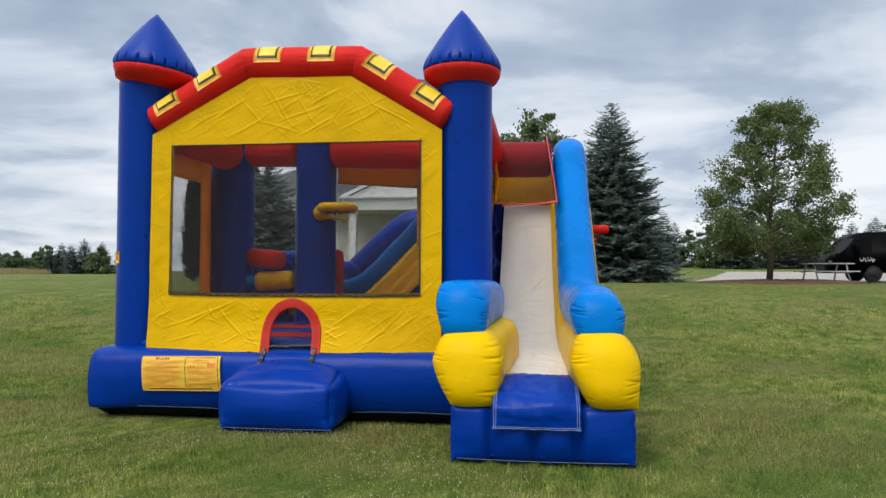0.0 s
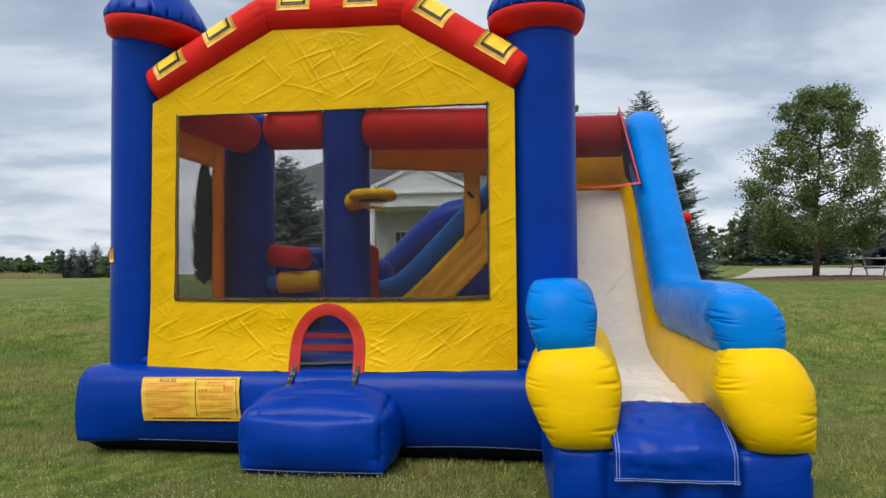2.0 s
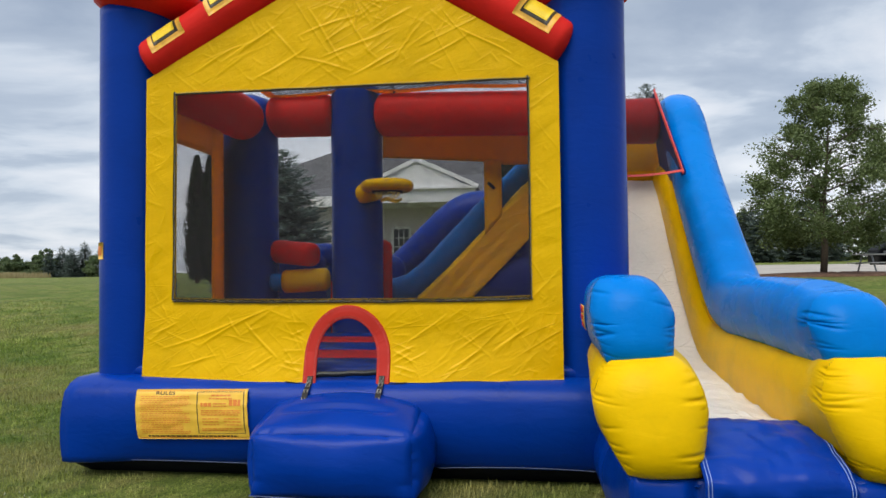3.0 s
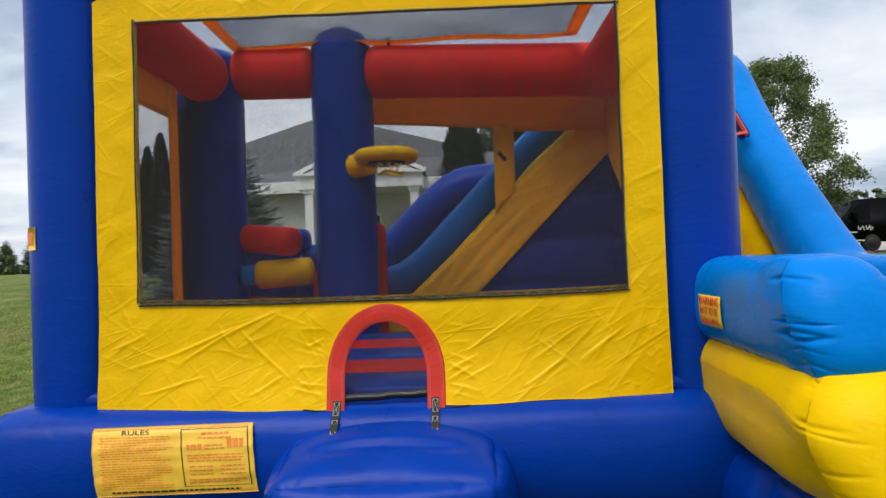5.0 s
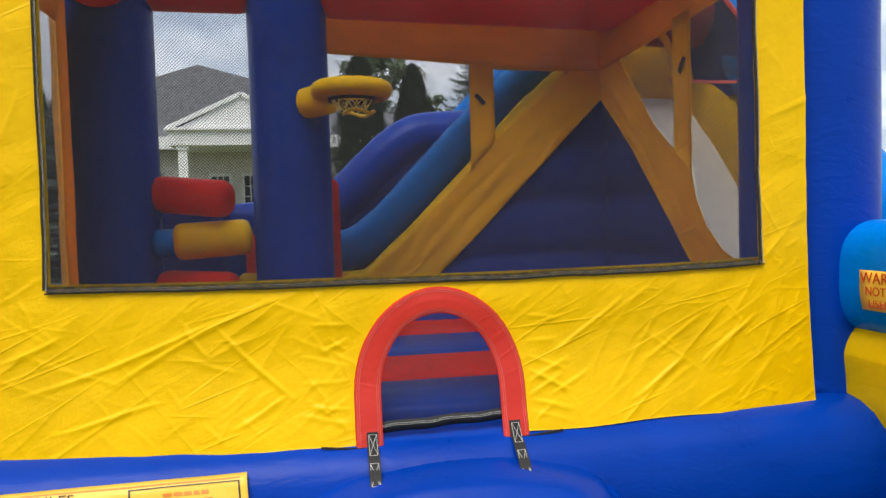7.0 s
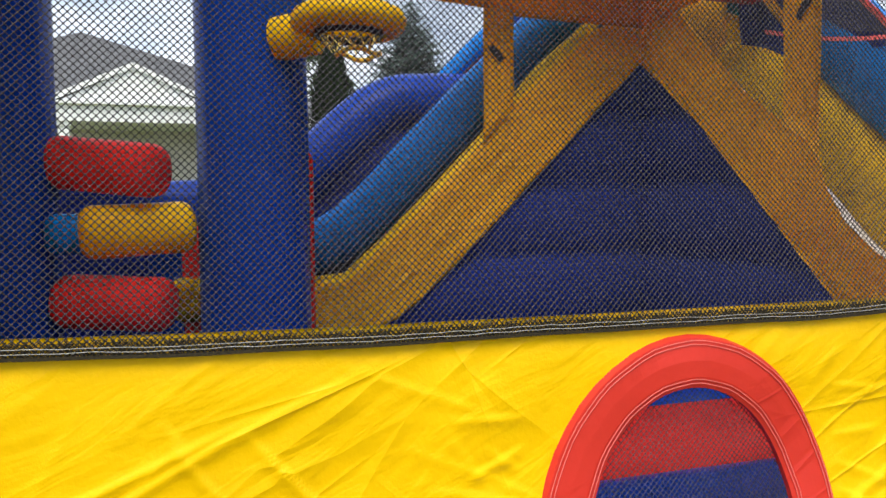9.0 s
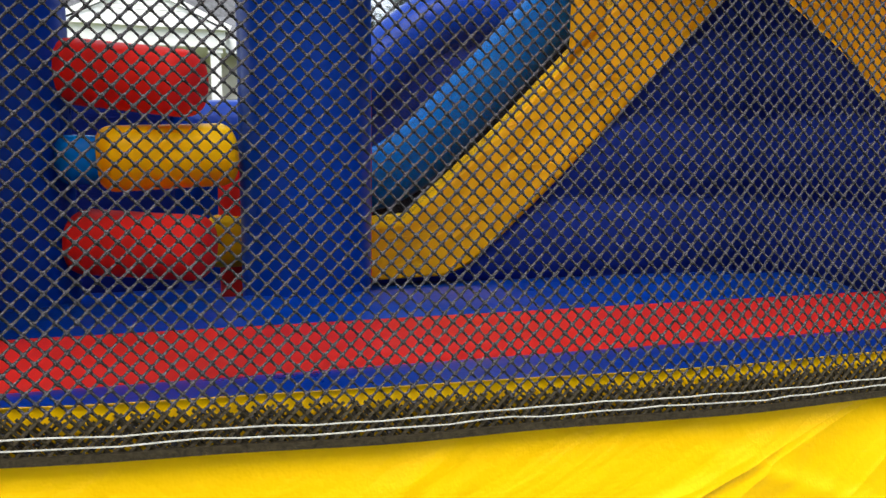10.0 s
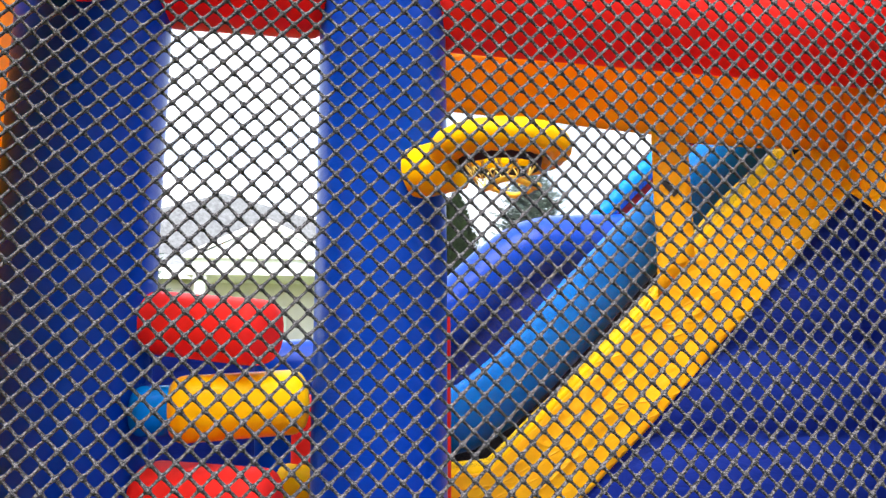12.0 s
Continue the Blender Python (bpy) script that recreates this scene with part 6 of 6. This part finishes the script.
for i in range(44):
    x, y, s, kind = 8.0 + 1.35 * i + rng.uniform(-0.7, 0.7), 62 + rng.uniform(-3, 8) + 0.15 * i, rng.uniform(0.65, 0.92), rng.random() < 0.45
    src = far_leafy if kind else far_spruce
    copy_thing(src, pose(x, y, ground_z(x, y), 0, 0, rng.uniform(0, 360)) @ Matrix.Scale(s, 4))

# tree row beyond the field
row_spruce = spruce("row_spruce", -76.0, 110.0, 6.2, 2.3, 31, "distant spruce in the field's tree row", 24, 11, group="field tree row", fat=2.8)
row_leafy = leafy("row_broadleaf", -85.0, 112.0, 4.6, 3.2, 0.4, 33, "distant scrubby tree in the field's row", 60, 50, 0.30, M_FARLEAF, "field tree row")
for i in range(26):
    x = -70.0 - i * 1.75 + rng.uniform(-0.6, 0.6)
    y = 110 + rng.uniform(-3, 3) + 0.1 * i
    sp = i in (0, 2, 4, 5, 6, 7)
    k = rng.uniform(0.85, 1.1) * (0.85 if sp else 0.95 - 0.014 * i)
    if i != 3:
        copy_thing(row_spruce if sp else row_leafy, pose(x, y, ground_z(x, y), 0, 0, rng.uniform(0, 360)) @ Matrix.Scale(k, 4))
tri = []
rs = np.random.RandomState(5)
N = 9000
x, y = rs.uniform(-140, -79, N), rs.uniform(96, 106, N)
z = np.array([ground_z(float(a), float(b)) for a, b in zip(x, y)])
h = rs.uniform(0.5, 1.1, N)
tri = np.stack([np.stack([x - 0.12, y, z], 1), np.stack([x + 0.12, y, z], 1), np.stack([x + rs.normal(0, 0.2, N), y, z + h], 1)], 1)
tagged(soup("tall_grass", tri.reshape(-1, 3), 3, foliage("dry_grass", (0.25, 0.20, 0.10), (0.42, 0.36, 0.19))), "tall dry grass at the field's edge", "tall grass", kind="stuff")

# ---- building behind ----
M_SIDING = plain("cream_siding", (0.62, 0.58, 0.54), 0.6, 0, 0.06, 3, 0.05)
M_PAINT = plain("white_paint", (0.78, 0.78, 0.77), 0.5, 0, 0.05, 4)
M_SHINGLE = plain("grey_shingles", (0.125, 0.125, 0.13), 0.9, 0, 0.35, 7, 0.6)
M_GLASS = Nodes("window_glass").set((0.02, 0.025, 0.03), 0.06, 0, 0.3)
GB = 1.10
hall = thing("portico_building", "single-storey cream building with grey hip roof and white gabled portico", "building", (0, 0, 0))
part("wall", boxed((-12.0, 23.2, GB), (6.5, 36.0, 4.10)), M_SIDING, hall, "cream clapboard wall", smooth=False)
for i in range(20):
    z = GB + 0.15 * i
    bm = bmesh.new()
    loft(bm, [[(x, 23.2, z), (x, 23.165, z), (x, 23.185, z + 0.15), (x, 23.2, z + 0.15)] for x in (-12.0, 6.5)])
    part("clapboard", bm, M_SIDING, hall, smooth=False)
roof_bm = bmesh.new()
ev = [(-12.6, 22.6, 4.42), (7.2, 22.6, 4.42), (7.2, 36.6, 4.42), (-12.6, 36.6, 4.42)]
lowr = [(p[0], p[1], 4.10) for p in ev]
rid = [(-5.35, 27.4, 7.85), (1.5, 29.0, 6.25)]
vs = [roof_bm.verts.new(p) for p in lowr + ev + rid]
for f in ((3, 2, 1, 0), (0, 1, 5, 4), (1, 2, 6, 5), (2, 3, 7, 6), (3, 0, 4, 7), (4, 5, 9, 8), (5, 6, 9), (6, 7, 8, 9), (7, 4, 8)):
    roof_bm.faces.new([vs[i] for i in f])
part("roof", roof_bm, M_SHINGLE, hall, "grey shingled hip roof", smooth=False)
for lo, hi in (((-12.64, 22.5, 4.04), (7.24, 22.6, 4.46)), ((-12.70, 22.5, 4.04), (-12.6, 36.6, 4.46)), ((7.2, 22.5, 4.04), (7.3, 36.6, 4.46))):
    part("fascia", boxed(lo, hi), M_PAINT, hall, "white fascia board", smooth=False)
# portico
bm = bmesh.new()
px0, px1, pxa, pz0, pza = -4.97, -1.05, -3.01, 4.51, 5.50
vs = [bm.verts.new(p) for p in ((px0 - 0.25, 20.9, pz0 - 0.02), (px1 + 0.25, 20.9, pz0 - 0.02), (pxa, 20.9, pza + 0.05), (px0 - 0.25, 26.5, pz0 - 0.02), (px1 + 0.25, 26.5, pz0 - 0.02), (pxa, 26.5, pza + 0.05))]
for f in ((0, 1, 4, 3), (0, 3, 5, 2), (1, 2, 5, 4)):
    bm.faces.new([vs[i] for i in f])
part("portico_roof", thicken(bm, 0.08), M_SHINGLE, hall, "grey shingled gable", smooth=False)
for i in range(8):
    z0, z1 = pz0 + 0.03 + i * 0.118, pz0 + 0.03 + (i + 1) * 0.118
    k0, k1 = (z0 - pz0) / (pza - pz0), (z1 - pz0) / (pza - pz0)
    if k1 > 1:
        break
    bm = bmesh.new()
    a, b = px0 + (pxa - px0) * k0, px1 + (pxa - px1) * k0
    c, d = px0 + (pxa - px0) * k1, px1 + (pxa - px1) * k1
    loft(bm, [[(a, 20.95, z0), (a, 20.86, z0), (c, 20.88, z1), (c, 20.95, z1)], [(b, 20.95, z0), (b, 20.86, z0), (d, 20.88, z1), (d, 20.95, z1)]])
    part("gable_board", bm, M_PAINT, hall, "white gable clapboard", smooth=False)
for xa in (px0 - 0.28, px1 + 0.28):
    bm = bmesh.new()
    ribbon(bm, [(xa, 20.84, pz0), (pxa, 20.84, pza + 0.06)], (0, -1, 0), 0.14, 0.06)
    part("rake_board", bm, M_PAINT, hall, "white rake board", smooth=False)
part("entablature", boxed((px0 - 0.27, 20.80, 3.98), (px1 + 0.14, 23.2, 4.44), 0.0), M_PAINT, hall, "white entablature", smooth=False)
part("cornice", boxed((px0 - 0.34, 20.68, 4.44), (px1 + 0.22, 21.0, 4.52)), M_PAINT, hall, "white cornice moulding", smooth=False)
for x in (-4.83, -1.18):
    bm = bmesh.new()
    box(bm, (x - 0.14, 20.9, GB + 0.1), (x + 0.14, 21.18, 3.85))
    box(bm, (x - 0.19, 20.85, 3.85), (x + 0.19, 21.23, 3.98))
    box(bm, (x - 0.19, 20.85, GB), (x + 0.19, 21.23, GB + 0.14))
    part("portico_column", bm, M_PAINT, hall, "square white portico column", smooth=False)
part("portico_floor", boxed((px0, 20.7, GB - 0.2), (px1, 23.2, GB + 0.02)), M_LOT, hall, "concrete porch floor", smooth=False)


def window(x0, x1, z0, z1, cols, rows, name="window"):
    bm = bmesh.new()
    box(bm, (x0 - 0.09, 23.10, z0 - 0.09), (x1 + 0.09, 23.19, z0))
    box(bm, (x0 - 0.09, 23.10, z1), (x1 + 0.09, 23.19, z1 + 0.1))
    box(bm, (x0 - 0.09, 23.10, z0), (x0, 23.19, z1))
    box(bm, (x1, 23.10, z0), (x1 + 0.09, 23.19, z1))
    for i in range(1, cols):
        x = x0 + (x1 - x0) * i / cols
        box(bm, (x - 0.015, 23.12, z0), (x + 0.015, 23.16, z1))
    for i in range(1, rows):
        z = z0 + (z1 - z0) * i / rows
        box(bm, (x0, 23.12, z - 0.015), (x1, 23.16, z + 0.015))
    w = part(name, bm, M_PAINT, hall, "white window frame with glazing bars", smooth=False)
    part("pane", boxed((x0, 23.13, z0), (x1, 23.15, z1)), M_GLASS, w, "dark window glass", smooth=False)


window(-4.35, -3.75, 1.75, 3.15, 3, 4, "door_window")
window(-3.25, -2.65, 1.75, 3.15, 3, 4, "door_window")
window(-8.2, -7.2, 1.9, 3.2, 4, 4)
window(3.0, 4.0, 1.9, 3.2, 4, 4)

# ---- van, picnic table, sign ----
van = thing("van", "black high-roofed van parked in the lot", "van", (14.2, 23.6, ground_z(16, 23.6) + 0.03))
M_VAN = plain("black_car_paint", (0.004, 0.004, 0.005), 0.35, 0, 0.1, 2, 0, 0.03)
M_TYRE = plain("tyre_rubber", (0.015, 0.015, 0.015), 0.85)
M_RIM = plain("wheel_rim", (0.012, 0.012, 0.013), 0.6, 0.0)
prof = [(0.0, 0.35), (0.0, 0.85), (0.10, 1.05), (0.40, 1.18), (0.85, 1.80), (1.15, 1.98), (5.6, 2.04), (5.8, 1.9), (5.85, 0.35)]
bm = bmesh.new()
loft(bm, [[(x, yy, z) for x, z in prof] for yy in (0.0, 1.9)])
bmesh.ops.bevel(bm, geom=bm.edges[:], offset=0.06, segments=2, affect="EDGES")
vb = part("body", bm, M_VAN, van, "glossy black van body")
bm = bmesh.new()
sheet(bm, 0.62, 1.45, lambda u: 1.20, lambda u: min(1.78, 1.22 + (u - 0.5) * 1.2), lambda u, v: (u, -0.006, v), 6, 3)
part("side_window", thicken(bm, 0.004), plain("tinted_glass", (0.006, 0.007, 0.008), 0.18, 0, 0.1, 3, 0, 0.06), vb, "dark tinted side window", smooth=False)
bm = bmesh.new()
box(bm, (0.75, -0.22, 1.18), (0.93, -0.02, 1.48), 0.04)
part("wing_mirror", bm, M_VAN, vb)
bm = bmesh.new()
box(bm, (-0.015, 0.10, 0.70), (0.02, 0.50, 0.86), 0.01)
part("headlight", bm, M_GLASS, vb, "clear headlight")
for wx in (1.5, 4.75):
    for wy in (0.02, 1.65):
        bm = bmesh.new()
        loft(bm, [[(wx + r * math.cos(a), wy + d, 0.34 + r * math.sin(a)) for a in [2 * math.pi * i / 28 for i in range(28)]] for r, d in ((0.28, -0.03), (0.34, 0.0), (0.34, 0.2), (0.28, 0.23))])
        w = part("wheel", bm, M_TYRE, van, "black tyre")
        bm = bmesh.new()
        loft(bm, [[(wx + r * math.cos(a), wy + d, 0.34 + r * math.sin(a)) for a in [2 * math.pi * i / 20 for i in range(20)]] for r, d in ((0.20, -0.035), (0.22, 0.0))])
        part("rim", bm, M_RIM, w)
M_SCRIPT = plain("white_script", (0.75, 0.75, 0.75), 0.5)
for x0, n in ((0.98, 4), (1.28, 5)):
    bm = bmesh.new()
    pts = [(x0 + 0.27 * i / (n * 8) + 0.02 * math.sin(i * math.pi / 4 + 1), -0.008, 0.90 + 0.05 * math.sin(i * math.pi / 4) + 0.05 * math.cos(i * 0.3)) for i in range(n * 8)]
    ribbon(bm, pts, (0, -1, 0), 0.022, 0.003)
    part("side_script", bm, M_SCRIPT, vb, "white flourish on the van's side", smooth=False)

M_TABLE = plain("pale_table_boards", (0.62, 0.60, 0.56), 0.6, 0, 0.12, 8, 0.1)
M_STEEL = plain("galvanised_tube", (0.40, 0.41, 0.42), 0.45, 0.6)


def picnic_table(x, y, turn):
    t = thing("picnic_table", "pale picnic table with two benches on the lawn", "table", (0, 0, 0))
    for i in range(4):
        part("top_board", boxed((-0.92, -0.36 + i * 0.185, 0.72), (0.92, -0.19 + i * 0.185, 0.76), 0.006), M_TABLE, t, smooth=False)
    for yb in (-0.72, 0.50):
        part("bench_board", boxed((-0.92, yb, 0.42), (0.92, yb + 0.24, 0.46), 0.006), M_TABLE, t, smooth=False)
    for xl in (-0.62, 0.62):
        bm = bmesh.new()
        limb(bm, (xl, -0.30, 0.72), (xl, -0.62, 0.0), 0.03, 0.03)
        limb(bm, (xl, 0.30, 0.72), (xl, 0.62, 0.0), 0.03, 0.03)
        limb(bm, (xl, -0.68, 0.41), (xl, 0.68, 0.41), 0.025, 0.025)
        part("leg_frame", bm, M_STEEL, t)
    t.matrix_world = pose(x, y, ground_z(x, y), 0, 0, turn)
    return t


picnic_table(13.55, 22.6, 8)
